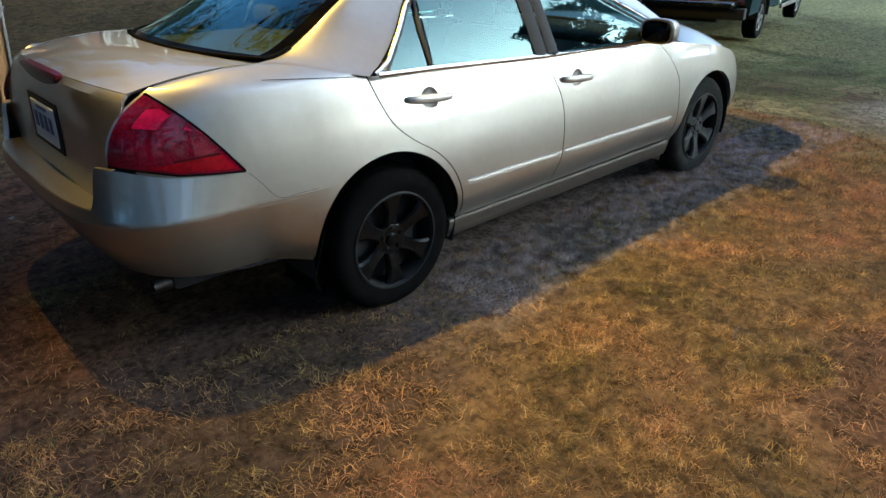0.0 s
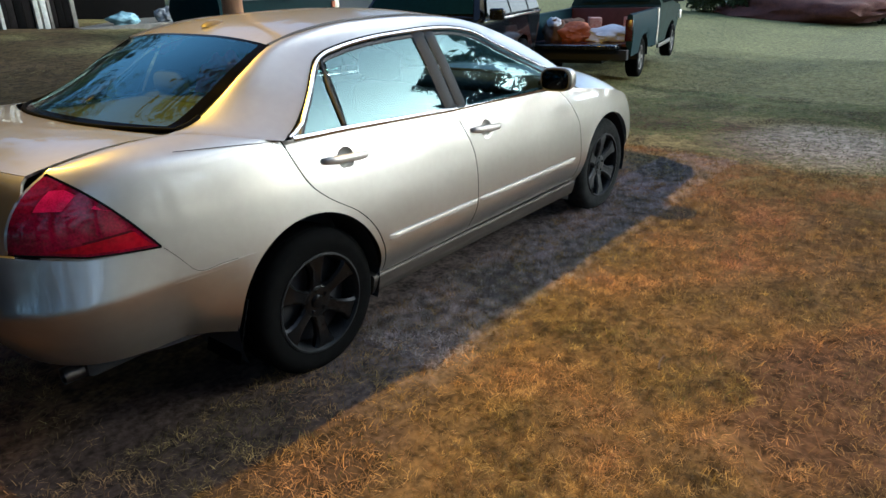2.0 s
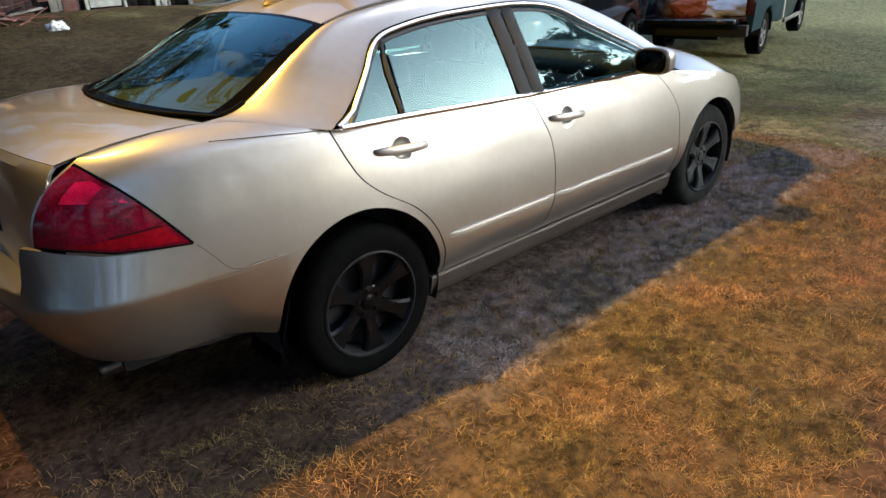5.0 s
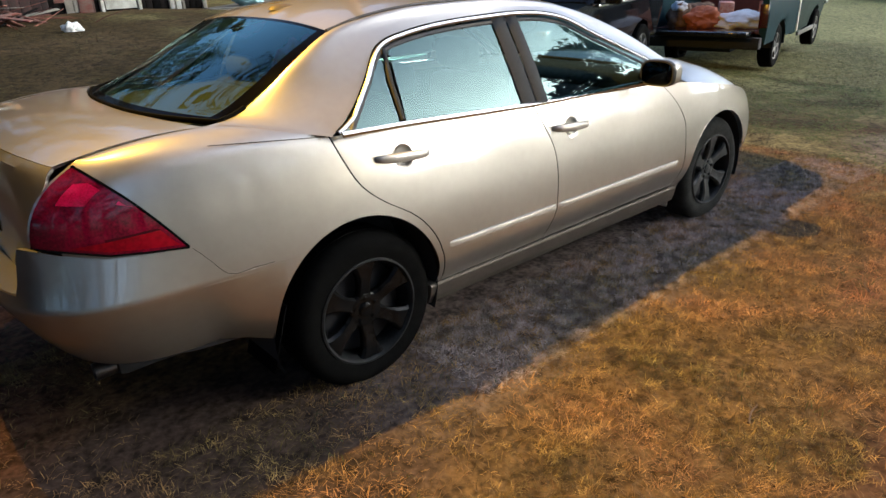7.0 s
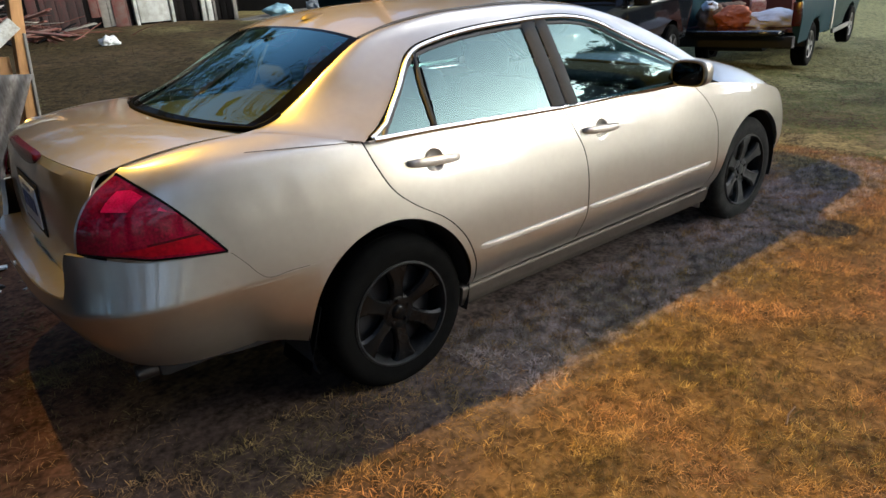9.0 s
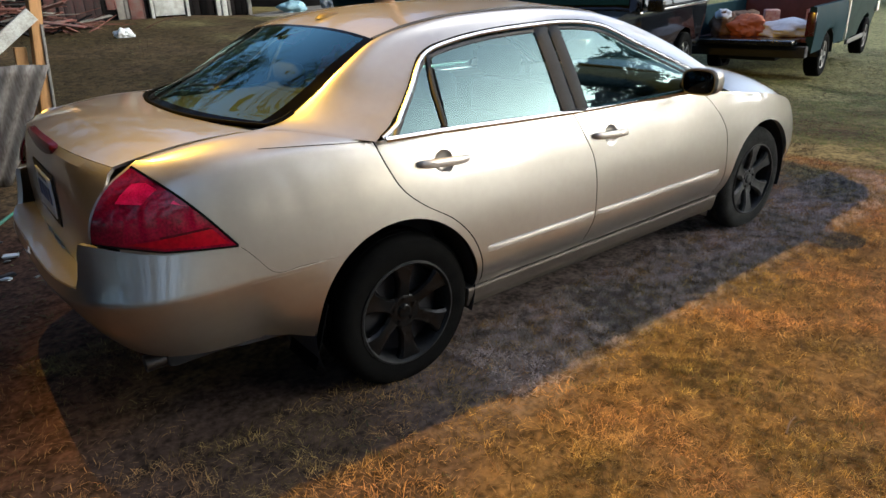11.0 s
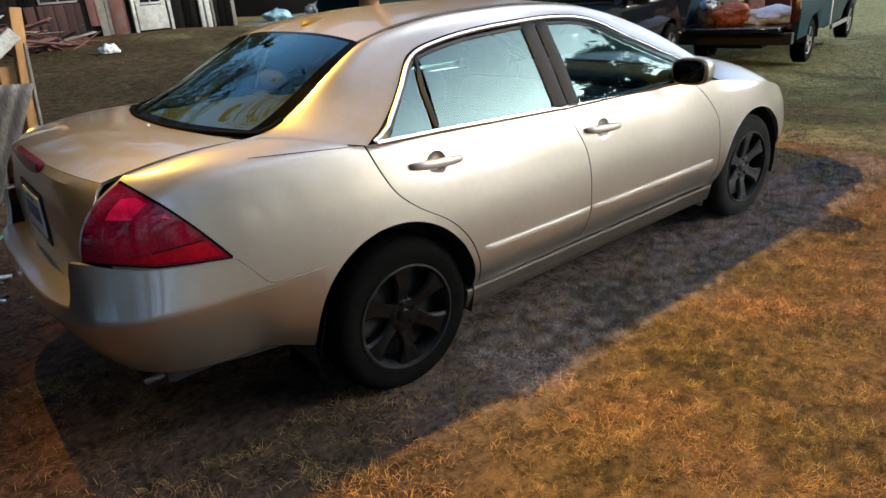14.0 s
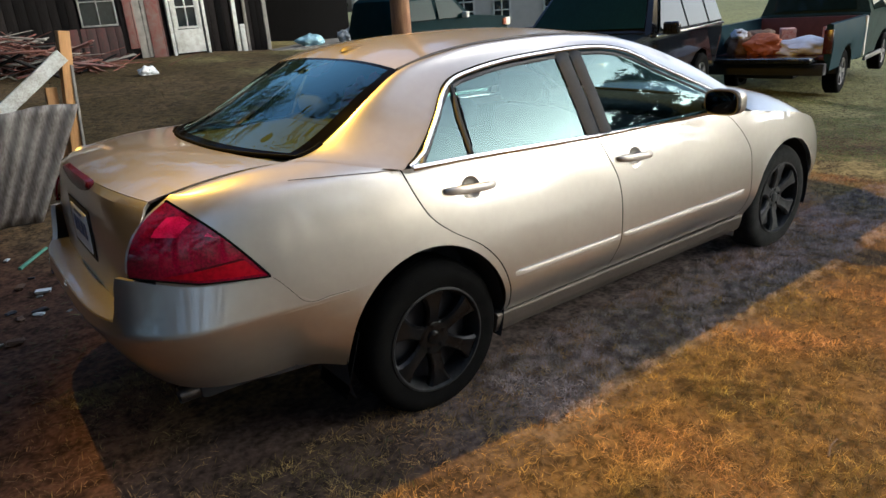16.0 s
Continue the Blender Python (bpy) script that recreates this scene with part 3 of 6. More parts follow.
def windows(k):
    """Side glass, chrome surround and black pillars of one side."""
    on = lambda xz, lift=0.0: (xz[0], float(yg(xz[1])) - lift, xz[1] + lift * 0.6)
    dlo_top = curve3([(x, 0, z) for x, z in ((0.70, 1.015), (0.56, 1.085), (0.245, 1.238), (0.055, 1.330), (-0.25, 1.369), (-0.40, 1.369), (-0.93, 1.338), (-1.075, 1.302), (-1.195, 1.195), (-1.345, 1.065))], 70)
    top = [(p[0], p[2]) for p in dlo_top]
    belt = lambda x: float(np.interp(x, [-1.40, -1.1, -0.36, 0.4, 0.75], [1.055, 1.044, 1.004, 0.985, 0.972]))
    def pane(name, xa_low, xa_top, xb_low, xb_top, label):
        """A window pane between two slanting edges."""
        bm = bmesh.new()
        topz = spl([p[0] for p in top], [p[1] for p in top])
        n = 24
        lows, highs = [], []
        for s in np.linspace(0, 1, n):
            xl, xt = xa_low + (xb_low - xa_low) * s, xa_top + (xb_top - xa_top) * s
            zl, zt = belt(xl), float(topz(xt))
            lows.append((xl, zl))
            highs.append((xt, zt))
        rows = []
        for (xl, zl), (xt, zt) in zip(lows, highs):
            rows.append([bm.verts.new((xl + (xt - xl) * w, float(yg(zl + (zt - zl) * w)) - 0.006 * 4 * w * (1 - w) + 0.006, zl + (zt - zl) * w)) for w in np.linspace(0, 1, 9)])
        for a, b in zip(rows, rows[1:]):
            for j in range(8):
                bm.faces.new((a[j], b[j], b[j + 1], a[j + 1]))
        flip_bm(bm, k)
        return part(name, bm, GLASS, car, label, smooth=60)
    pane("side_window", -1.395, -1.07, -1.12, -1.055, "small fixed rear quarter glass")
    pane("side_window", -1.085, -1.02, -0.445, -0.40, "rear door glass")
    pane("side_window", -0.285, -0.245, 0.70, 0.60, "front door glass")
    for nm, a, b, w, m_ in (("window_divider", (-1.102, 1.05), (-1.045, 1.315), 0.024, PILLAR), ("door_pillar", (-0.405, 1.012), (-0.358, 1.366), 0.085, PILLAR), ("door_pillar", (-0.318, 1.006), (-0.268, 1.369), 0.075, PILLAR)):
        bm = bmesh.new()
        strip(bm, [on(a, 0.002), on(((a[0] + b[0]) / 2 - 0.012 * (nm == "window_divider"), (a[1] + b[1]) / 2), 0.006), on(b, 0.002)], w, 0.006)
        flip_bm(bm, k)
        part(nm, bm, m_, car)
    bm = bmesh.new()
    strip(bm, [on(p, 0.013) for p in top[:-1]] + [on((-1.372, 1.062), 0.012), on((-1.405, 1.050), 0.010)], 0.020, 0.006)
    flip_bm(bm, k)
    part("window_surround", bm, CHROME, car, "bright chrome window surround")
    bm = bmesh.new()
    line = [on(p, 0.012) for p in top[:-1]] + [on((-1.372, 1.062), 0.011), on((-1.408, 1.046), 0.009)]
    n = len(line)
    outer = []
    for i, p in enumerate(line):
        a, b = line[max(i - 1, 0)], line[min(i + 1, n - 1)]
        d = Vector(b) - Vector(a)
        u = d.cross(Vector((0, -0.82, 0.57))).normalized()
        away = Vector(p) - Vector((-0.45, p[1], 1.10))
        outer.append(Vector(p) + u * math.copysign(0.0125, u.dot(away)))
    strip(bm, outer, 0.007, 0.003)
    flip_bm(bm, k)
    part("frame_seal", bm, SEAL, car)
    bm = bmesh.new()
    strip(bm, [(x, -0.868 if x < 0.3 else -0.868 + 0.01 * (x - 0.3), belt(x) - 0.004) for x in np.linspace(-1.40, 0.74, 30)], 0.024, 0.009)
    flip_bm(bm, k)
    part("belt_moulding", bm, CHROME, car, "bright chrome belt strip")
    bm = bmesh.new()
    strip(bm, [on((p[0], p[1] - 0.018), -0.002) for p in top], 0.02, 0.004)
    flip_bm(bm, k)
    part("window_seal", bm, TRIM, car)


def side_trim(k):
    for x0, x1, name in ((-0.942, -0.243, "side_moulding"), (-0.222, 0.865, "side_moulding")):
        bm = bmesh.new()
        pts = []
        for x in np.linspace(x0, x1, 24):
            z = 0.497 + (x - x0) * 0.0 - 0.022 * (x + 0.925) / 1.79
            pts.append((x, -float(side_y(x, z)) - 0.002, z))
        rows = []
        for i, p in enumerate(pts):
            e = min(i, len(pts) - 1 - i)
            w = 0.016 if e else 0.013
            prof = [(0, -w), (0.009, -w * 0.9), (0.011, w * 0.45), (0.007, w * 0.85), (0, w)]
            rows.append([bm.verts.new((p[0], p[1] - a * (1 if e else 0.0), p[2] + b)) for a, b in prof])
        for a, b in zip(rows, rows[1:]):
            for j in range(4):
                bm.faces.new((a[j], b[j], b[j + 1], a[j + 1]))
        bm.faces.new(rows[0])
        bm.faces.new(rows[-1][::-1])
        flip_bm(bm, k)
        part(name, bm, STRIP, car, "body-coloured rub strip", smooth=50)
    # rocker with its bright upper ledge
    bm = bmesh.new()
    rows = []
    for x in np.linspace(-1.02, 0.945, 40):
        zt = 0.305 - 0.012 * (x + 1.0) / 1.9
        prof = [(0.80, zt + 0.012), (0.860, zt + 0.010), (0.868, zt + 0.007), (0.872, zt + 0.001), (0.871, zt - 0.008), (0.862, zt - 0.050), (0.850, zt - 0.085), (0.82, zt - 0.10), (0.70, zt - 0.105)]
        rows.append([bm.verts.new((x, -y, z)) for y, z in prof])
    for a, b in zip(rows, rows[1:]):
        for j in range(8):
            bm.faces.new((a[j], b[j], b[j + 1], a[j + 1]))
    bm.faces.new(rows[0])
    bm.faces.new(rows[-1][::-1])
    flip_bm(bm, k)
    part("rocker_panel", bm, SILL, car, "painted sill panel", smooth=45)


def seams(k):
    """Black rubber in the gaps round the doors and along the bumper's upper edge."""
    def ribbon(line, w, off, name):
        rows = []
        bm = bmesh.new()
        p = np.array(line)
        d = np.gradient(p, axis=0)
        d /= np.linalg.norm(d, axis=1, keepdims=True)
        for (x, z), (dx, dz) in zip(p, d):
            rows.append([bm.verts.new((x + s * dz * w / 2, -float(side_y(x + s * dz * w / 2, z - s * dx * w / 2)) - off, z - s * dx * w / 2)) for s in (-1, 1)])
        for a, b in zip(rows, rows[1:]):
            bm.faces.new((a[0], b[0], b[1], a[1]))
        flip_bm(bm, k)
        part(name, bm, SEAL, car, smooth=60)
    for f, lo, hi in ((door_r, 0.345, 1.045), (door_b, 0.325, 1.0), (door_f, 0.33, 0.945)):
        ribbon([(float(f(z)), z) for z in np.linspace(lo, hi, 48)], 0.013, -0.0015, "door_seal")
    ribbon([(x, float(BUMPER_TOP(x)) + 0.002) for x in np.linspace(-1.995, -1.735, 24)], 0.0015, 0.0030, "bumper_seal")
    # thin dark line along the quarter's shoulder crease
    ribbon([(x, float(shoulder(x)) - 0.001) for x in np.linspace(-1.86, -1.436, 24)], 0.0022, 0.0030, "shoulder_line")


def door_handle(x, z, k):
    y = -float(side_y(x, z))
    bm = bmesh.new()
    rings = []
    for r, dep in ((1.08, 0.002), (0.94, 0.003), (0.82, 0.008), (0.5, 0.013), (0.0, 0.014)):
        rings.append([bm.verts.new((x + r * 0.052 * math.cos(a), -float(side_y(x + r * 0.052 * math.cos(a), z + r * 0.050 * math.sin(a))) + dep, z + r * 0.050 * math.sin(a))) for a in np.linspace(0, 2 * math.pi, 33)[:-1]])
    for u, v in zip(rings, rings[1:]):
        for j in range(32):
            bm.faces.new((u[j], v[j], v[(j + 1) % 32], u[(j + 1) % 32]))
    bmesh.ops.remove_doubles(bm, verts=bm.verts, dist=1e-5)
    flip_bm(bm, k)
    part("handle_cup", bm, PAINT, car, smooth=60)
    bm = bmesh.new()
    rows = []
    for s in np.linspace(-1, 1, 17):
        w = 0.0190 * (1 - 0.25 * s * s) * (0.75 if abs(s) == 1 else 1)
        c = Vector((x + 0.130 * s - 0.005, y - 0.026 + 0.022 * s**4, z + 0.004 - 0.010 * s))
        rows.append([bm.verts.new(c + Vector((0, -0.011 * math.sin(a) * (0.7 if abs(s) == 1 else 1), w * math.cos(a)))) for a in np.linspace(0, 2 * math.pi, 13)[:-1]])
    for u, v in zip(rows, rows[1:]):
        for j in range(12):
            bm.faces.new((u[j], u[(j + 1) % 12], v[(j + 1) % 12], v[j]))
    bm.faces.new(rows[0][::-1])
    bm.faces.new(rows[-1])
    flip_bm(bm, k)
    part("door_handle", bm, HANDLE, car, "painted pull handle", smooth=60)


def mirror_unit(k):
    """Rounded shell, black rim and dark glass on a short foot."""
    def ring(bm, x, cy, cz, hy, hz, p=3.4, n=36):
        out = []
        for a in np.linspace(0, 2 * math.pi, n + 1)[:-1]:
            c, s = math.cos(a), math.sin(a)
            r = (abs(c) ** p + abs(s) ** p) ** (-1 / p)
            out.append(bm.verts.new((x + 0.10 * (cy + hy * r * c + 0.95) * -1, cy + hy * r * c, cz + hz * r * s * (1.0 if s > 0 else 0.92))))
        return out
    def loft(rows, name, m_, parent, label=""):
        bm = bmesh.new()
        rr = [ring(bm, *q) for q in rows]
        for u, v in zip(rr, rr[1:]):
            for j in range(len(u)):
                bm.faces.new((u[j], u[(j + 1) % len(u)], v[(j + 1) % len(u)], v[j]))
        bm.faces.new(rr[0][::-1])
        bm.faces.new(rr[-1])
        flip_bm(bm, k)
        return part(name, bm, m_, parent, label, smooth=50)
    shell = loft([(0.505, -0.957, 1.036, 0.094, 0.070), (0.53, -0.957, 1.036, 0.095, 0.071), (0.57, -0.955, 1.034, 0.090, 0.066), (0.61, -0.948, 1.030, 0.076, 0.055), (0.637, -0.938, 1.026, 0.052, 0.036), (0.645, -0.932, 1.024, 0.022, 0.014)], "door_mirror", PAINT, car, "door mirror with painted shell")
    loft([(0.484, -0.957, 1.036, 0.084, 0.061), (0.482, -0.957, 1.036, 0.090, 0.067), (0.488, -0.957, 1.036, 0.094, 0.070), (0.506, -0.957, 1.036, 0.0945, 0.0705)], "mirror_housing", TRIM, shell, "black housing")
    loft([(0.4835, -0.957, 1.036, 0.084, 0.061), (0.4825, -0.957, 1.036, 0.082, 0.059)], "mirror_glass", mirror_glass, shell, "dark mirror glass")
    bm = bmesh.new()
    box(bm, (0.55, -0.88, 0.985), (0.62, -0.80, 1.02), 0.01)
    flip_bm(bm, k)
    part("mirror_foot", bm, TRIM, shell)


mirror_glass = mat("mirror_glass_dark", (0.035, 0.04, 0.042), rough=0.05, metal=1.0, vary=0.1)


DEEPRED = mat("deep_red_lens", (0.24, 0.001, 0.007), rough=0.10, coat=0.0, spec=0.3, vary=0.4, scale=6, detail=1.0)
LAMPDARK = mat("dark_lamp_ledge", (0.05, 0.001, 0.004), rough=0.2, spec=0.3, vary=0.4, scale=30)


def tail_lamp(k):
    n, m = 34, 16
    P = np.zeros((n, m, 3))
    inner = [tail_arc(0.862 + 0.222 * w, 0.684, 2)[-1, 0] for w in np.linspace(0, 1, m)]
    for i, s in enumerate(np.linspace(0, 1, n)):
        zl, zh = 0.862 - 0.045 * min(1, s / 0.45) ** 1.2 - 0.025 * max(0, s - 0.45) / 0.55, 1.084 - 0.290 * s + 0.018 * math.sin(math.pi * s)
        for j, w in enumerate(np.linspace(0, 1, m)):
            z = zl + (zh - zl) * w
            x = inner[j] * (1 - s) - 2.004 * s
            P[i, j] = (x, -float(side_y(x, z)) - 0.006, z)
    v, f = patch_mesh(rim_in(P, 0.012, (-0.5, -1, 0)), k < 0)
    lamp = link_mesh("tail_lamp", v, f, RED, car, "red tail lamp lens", 40)
    # bright reflector bowls, the brighter lower lens and the dark ledge above it
    def lens(i0, i1, z_low, z_high, off, name, material, label):
        Q = np.zeros((i1 - i0, 6, 3))
        for r, i in enumerate(range(i0, i1)):
            lo, hi = P[i, 0, 2], P[i, -1, 2]
            a, b = max(z_low(i), lo + 0.012), min(z_high(i), hi - 0.010)
            for c, z in enumerate(np.linspace(a, max(a + 0.001, b), 6)):
                x = float(np.interp(z, P[i, :, 2], P[i, :, 0]))
                Q[r, c] = (x - off * 0.4, -float(side_y(x, z)) - 0.006 - off, z)
        v, f = patch_mesh(Q, k < 0)
        link_mesh(name, v, f, material, lamp, label, 40)
    lens(3, 9, lambda i: 0.992 - 0.002 * i, lambda i: 1.040, 0.0022, "reflector", PINK, "bright red reflector")
    lens(13, 18, lambda i: 0.968 - 0.0045 * (i - 13), lambda i: 0.993 - 0.002 * (i - 13), 0.0022, "reflector", PINK, "bright red reflector")
    lens(7, 32, lambda i: 0.0, lambda i: 0.852 + 0.0006 * i, 0.0018, "lower_lens", DEEPRED, "bright red lower lens")
    lens(14, 26, lambda i: 0.8525 + 0.0006 * i, lambda i: 0.860 + 0.0006 * i, 0.0020, "lens_ledge", LAMPDARK, "dark red ledge")
    edge = np.concatenate([P[:, -1], P[::-1, 0]])
    bm = bmesh.new()
    tube(bm, [tuple(p) for p in np.concatenate([edge, edge[:1]])], 0.0038, 6)
    flip_bm(bm, k)
    part("lamp_seal", bm, SEAL, lamp)
    return lamp


def wheel(x, y, k, rim, name="wheel"):
    """Tyre, six-spoke rim and lug nuts; k: the side it faces."""
    w = new(name)
    w.parent = car
    w.location, w.scale = (x, y, 0.309), (1.035, 1.0, 1.035)
    tagged(w, "wheel with black six-spoke rim and worn tyre")
    bm = bmesh.new()
    prof = [(0.205, 0.085), (0.215, 0.100), (0.232, 0.103), (0.262, 0.108), (0.290, 0.104), (0.306, 0.092), (0.316, 0.080)]
    tread = [(0.323, 0.066), (0.323, 0.042), (0.316, 0.041), (0.316, 0.035), (0.3235, 0.034), (0.3235, 0.004), (0.316, 0.003), (0.316, -0.003), (0.3235, -0.004), (0.3235, -0.034), (0.316, -0.035), (0.316, -0.041), (0.323, -0.042), (0.323, -0.066)]
    full = prof + tread + [(r, -a) for r, a in prof[::-1]]
    lathe(bm, [(r, k * -a) for r, a in full], 72)
    # front tyres take the lighter copy, with sky light in its colour
    part("tyre", bm, RUBBER if rim is RIM else RUBBERSKY, w, "black rubber tyre" if rim is RIM else "dusty rubber tyre, greyed for the sky light on it", smooth=40)
    bm = bmesh.new()
    lathe(bm, [(r, -k * a) for r, a in ((0.222, 0.098), (0.222, 0.106), (0.214, 0.108), (0.207, 0.100), (0.200, 0.070), (0.196, 0.02), (0.19, -0.09))], 64)
    part("rim_lip", bm, RIMLIP, w, "scuffed rim edge", smooth=50)
    bm = bmesh.new()
    lathe(bm, [(r, -k * a) for r, a in ((0.0, 0.030), (0.12, 0.030), (0.19, 0.020))], 40)
    part("brake_disc", bm, DARKPAINT, w)
    bm = bmesh.new()
    lathe(bm, [(r, -k * a) for r, a in ((0.0, 0.080), (0.024, 0.080), (0.029, 0.077), (0.031, 0.071), (0.066, 0.076), (0.074, 0.070), (0.076, 0.05))], 36)
    part("hub", bm, rim, w, smooth=50)
    for i in range(6):
        bm = bmesh.new()
        rows = []
        for r, ww, dep, th in ((0.060, 0.034, 0.076, 0.03), (0.10, 0.028, 0.084, 0.03), (0.15, 0.034, 0.094, 0.032), (0.185, 0.048, 0.098, 0.034), (0.206, 0.066, 0.098, 0.034)):
            rows.append([bm.verts.new((r, -k * (dep - d), t)) for t, d in ((-ww, th), (-ww, 0.010), (-ww * 0.72, 0.0), (0, 0.004), (ww * 0.72, 0.0), (ww, 0.010), (ww, th))])
        for a, b in zip(rows, rows[1:]):
            for j in range(6):
                bm.faces.new((a[j], b[j], b[j + 1], a[j + 1]))
        bmesh.ops.rotate(bm, verts=bm.verts, cent=(0, 0, 0), matrix=Matrix.Rotation(radians(60 * i + 30), 3, "Y"))
        part("spoke", bm, rim, w, smooth=30)
    for i in range(5):
        bm = bmesh.new()
        a = radians(72 * i + 20)
        lathe(bm, [(r, -k * q) for r, q in ((0.0, 0.082), (0.008, 0.082), (0.010, 0.070))], 8, centre=(0.051 * math.cos(a), 0, 0.051 * math.sin(a)))
        part("lug_nut", bm, rim, w)
    return w


for k in (1, -1):
    doors(k < 0)
    rear_quarter(k < 0)
    fender(k < 0)
    windows(k)
    side_trim(k)
    seams(k)
    mirror_unit(k)
    door_handle(-1.126, 0.915, k)
    door_handle(-0.102, 0.854, k)
    tail_lamp(k)
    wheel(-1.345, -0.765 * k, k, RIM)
    wheel(1.37, -0.765 * k, k, RIMSKY)
front_end()
rear_bumper()
boot_lid, BOOT_TOP, BOOT_FACE = boot()
greenhouse()


BRAKE = mat("dark_brake_lens", (0.07, 0.003, 0.008), rough=0.2, spec=0.2, vary=0.4, scale=12)


def car_details():
    # bonnet between the fenders
    n, m = 41, 30
    P = np.zeros((n, m, 3))
    for j, x in enumerate(np.linspace(1.02, 2.10, m)):
        e = float(shoulder(min(x, 2.1)))
        w = (float(side_y(min(x, 2.05), e - 0.02)) - 0.01) * (1 - 0.22 * max(0.0, (x - 1.85) / 0.25) ** 2)
        y = np.linspace(-w, w, n)
        a = np.abs(y) / w
        P[:, j] = np.stack([np.full(n, x), y, e + (1 - a**2.2) * 0.034 + (1 - a**4) * 0.128 * math.sin(math.pi * min(1, max(0, (2.2 - x) / 1.3))) ** 0.7], 1)
    panel("bonnet", P, PAINT, car, "painted bonnet", outward=(0, 0, 1))
    # dark inner shell, floor and wheel housings
    bm = bmesh.new()
    box(bm, (-1.75, -0.70, 0.20), (2.05, 0.70, 0.30), 0.03)
    box(bm, (-2.25, -0.60, 0.28), (-1.70, 0.60, 0.40), 0.03)
    part("underbody", bm, DARKPAINT, car)
    bm = bmesh.new()
    box(bm, (-0.98, -0.835, 0.29), (0.98, 0.835, 0.93), 0.05)
    part("body_shell", bm, DARKPAINT, car)
    for cx, cz, cr in (R_ARCH, F_ARCH):
        for k in (1, -1):
            bm = bmesh.new()
            rings = []
            for yy in (0.875 if cx < 0 else 0.86, 0.78, 0.55):
                rings.append([bm.verts.new((cx + (cr + 0.004) * math.cos(a), -k * yy, cz + (cr + 0.004) * math.sin(a))) for a in np.linspace(-0.35, math.pi + 0.35, 40)])
            for u, v in zip(rings, rings[1:]):
                for j in range(39):
                    bm.faces.new((u[j], u[j + 1], v[j + 1], v[j]))
            bm.faces.new(rings[-1])
            part("wheel_housing", bm, DARKPAINT, car)
    # mud flaps behind the wheels
    for x, z0, z1 in ((-1.755, 0.20, 0.46), (0.93, 0.17, 0.31)):
        for k in (1, -1):
            bm = bmesh.new()
            y0, y1 = (-0.845 * k, -0.62 * k)
            box(bm, (x - 0.004, min(y0, y1), z0), (x + 0.004, max(y0, y1), z1), 0.003)
            for v in bm.verts:
                v.co.x += -0.025 * (z1 - v.co.z) / (z1 - z0) + (0.06 if x < 0 else 0.0) * (v.co.z - z0) / (z1 - z0)
            part("mud_flap", bm, SEAL if x < 0 else PAINT, car, "mud flap")
    # dark valance under the bumper
    V = np.array([[(x, y, z) for z in np.linspace(0.355, 0.46, 4)] for x, y in [(-1.80, -0.77), (-2.0, -0.735), (-2.17, -0.67), (-2.25, -0.55), (-2.32, -0.4), (-2.335, -0.2), (-2.34, 0), (-2.335, 0.2), (-2.32, 0.4), (-2.28, 0.57), (-2.2, 0.69), (-2.0, 0.755), (-1.80, 0.77)]])
    panel("valance", V, TRIM, car, outward=(-1, 0, 0), turn=0)
    bm = bmesh.new()
    lathe(bm, [(0.028, 0.10), (0.028, 0.0), (0.032, -0.002), (0.032, 0.16), (0.0, 0.16)], 24, "x", (-2.315, -0.55, 0.318))
    part("exhaust_tip", bm, STEEL, car, "worn steel exhaust tip")
    # high brake lamp, plate, shark-fin aerial
    bm = bmesh.new()
    rows = []
    for y in np.linspace(-0.26, 0.26, 25):
        a = abs(y) / 0.26
        x = -2.392 + 0.012 * a * a
        h = 0.054 * (1 - a**6 * 0.7)
        rows.append([bm.verts.new((x - dx, y, 1.094 - 0.004 * a + dz * h)) for dx, dz in ((-0.01, 0.35), (0.012, 0.25), (0.020, -0.2), (0.010, -1.0), (-0.012, -1.1))])
    for a, b in zip(rows, rows[1:]):
        for j in range(4):
            bm.faces.new((a[j], b[j], b[j + 1], a[j + 1]))
    bm.faces.new(rows[0][::-1])
    bm.faces.new(rows[-1])
    part("high_brake_lamp", bm, BRAKE, boot_lid, "dark red high brake lamp", smooth=50)
    def on_boot(lo, hi, proud, name, material, parent, label=""):
        """A flat thing laid on the boot's upright face."""
        bm = bmesh.new()
        box(bm, (0, lo[0], lo[1]), (0.012, hi[0], hi[1]), 0.002)
        bmesh.ops.subdivide_edges(bm, edges=[e for e in bm.edges if abs(e.verts[0].co.z - e.verts[1].co.z) > 0.05], cuts=5)
        for v in bm.verts:
            v.co.x += float(BOOT_CURVE(v.co.z)) - proud
        return part(name, bm, material, parent, label)
    on_boot((-0.20, 0.79), (0.20, 0.985), 0.004, "plate_recess", DARKPAINT, boot_lid)
    pl = on_boot((-0.153, 0.81), (0.153, 0.962), 0.009, "number_plate", PLATE, boot_lid, "white plate with blue print")
    for y0, y1, z0, z1 in ((-0.12, -0.075, 0.855, 0.92), (-0.055, -0.01, 0.855, 0.92), (0.01, 0.055, 0.855, 0.92), (0.075, 0.12, 0.855, 0.92), (-0.07, 0.07, 0.938, 0.951)):
        on_boot((y0, z0), (y1, z1), 0.011, "print_bar", PLATEBLUE, pl)
    bm = bmesh.new()
    lathe(bm, [(0.0, 0.040), (0.020, 0.036), (0.034, 0.020), (0.040, 0.0)], 24, "z", (0, 0, 0))
    for v in bm.verts:
        v.co.x *= 1.9
        v.co.y *= 0.85
        v.co.z *= 0.62
        v.co += Vector((-1.10, 0, 1.438))
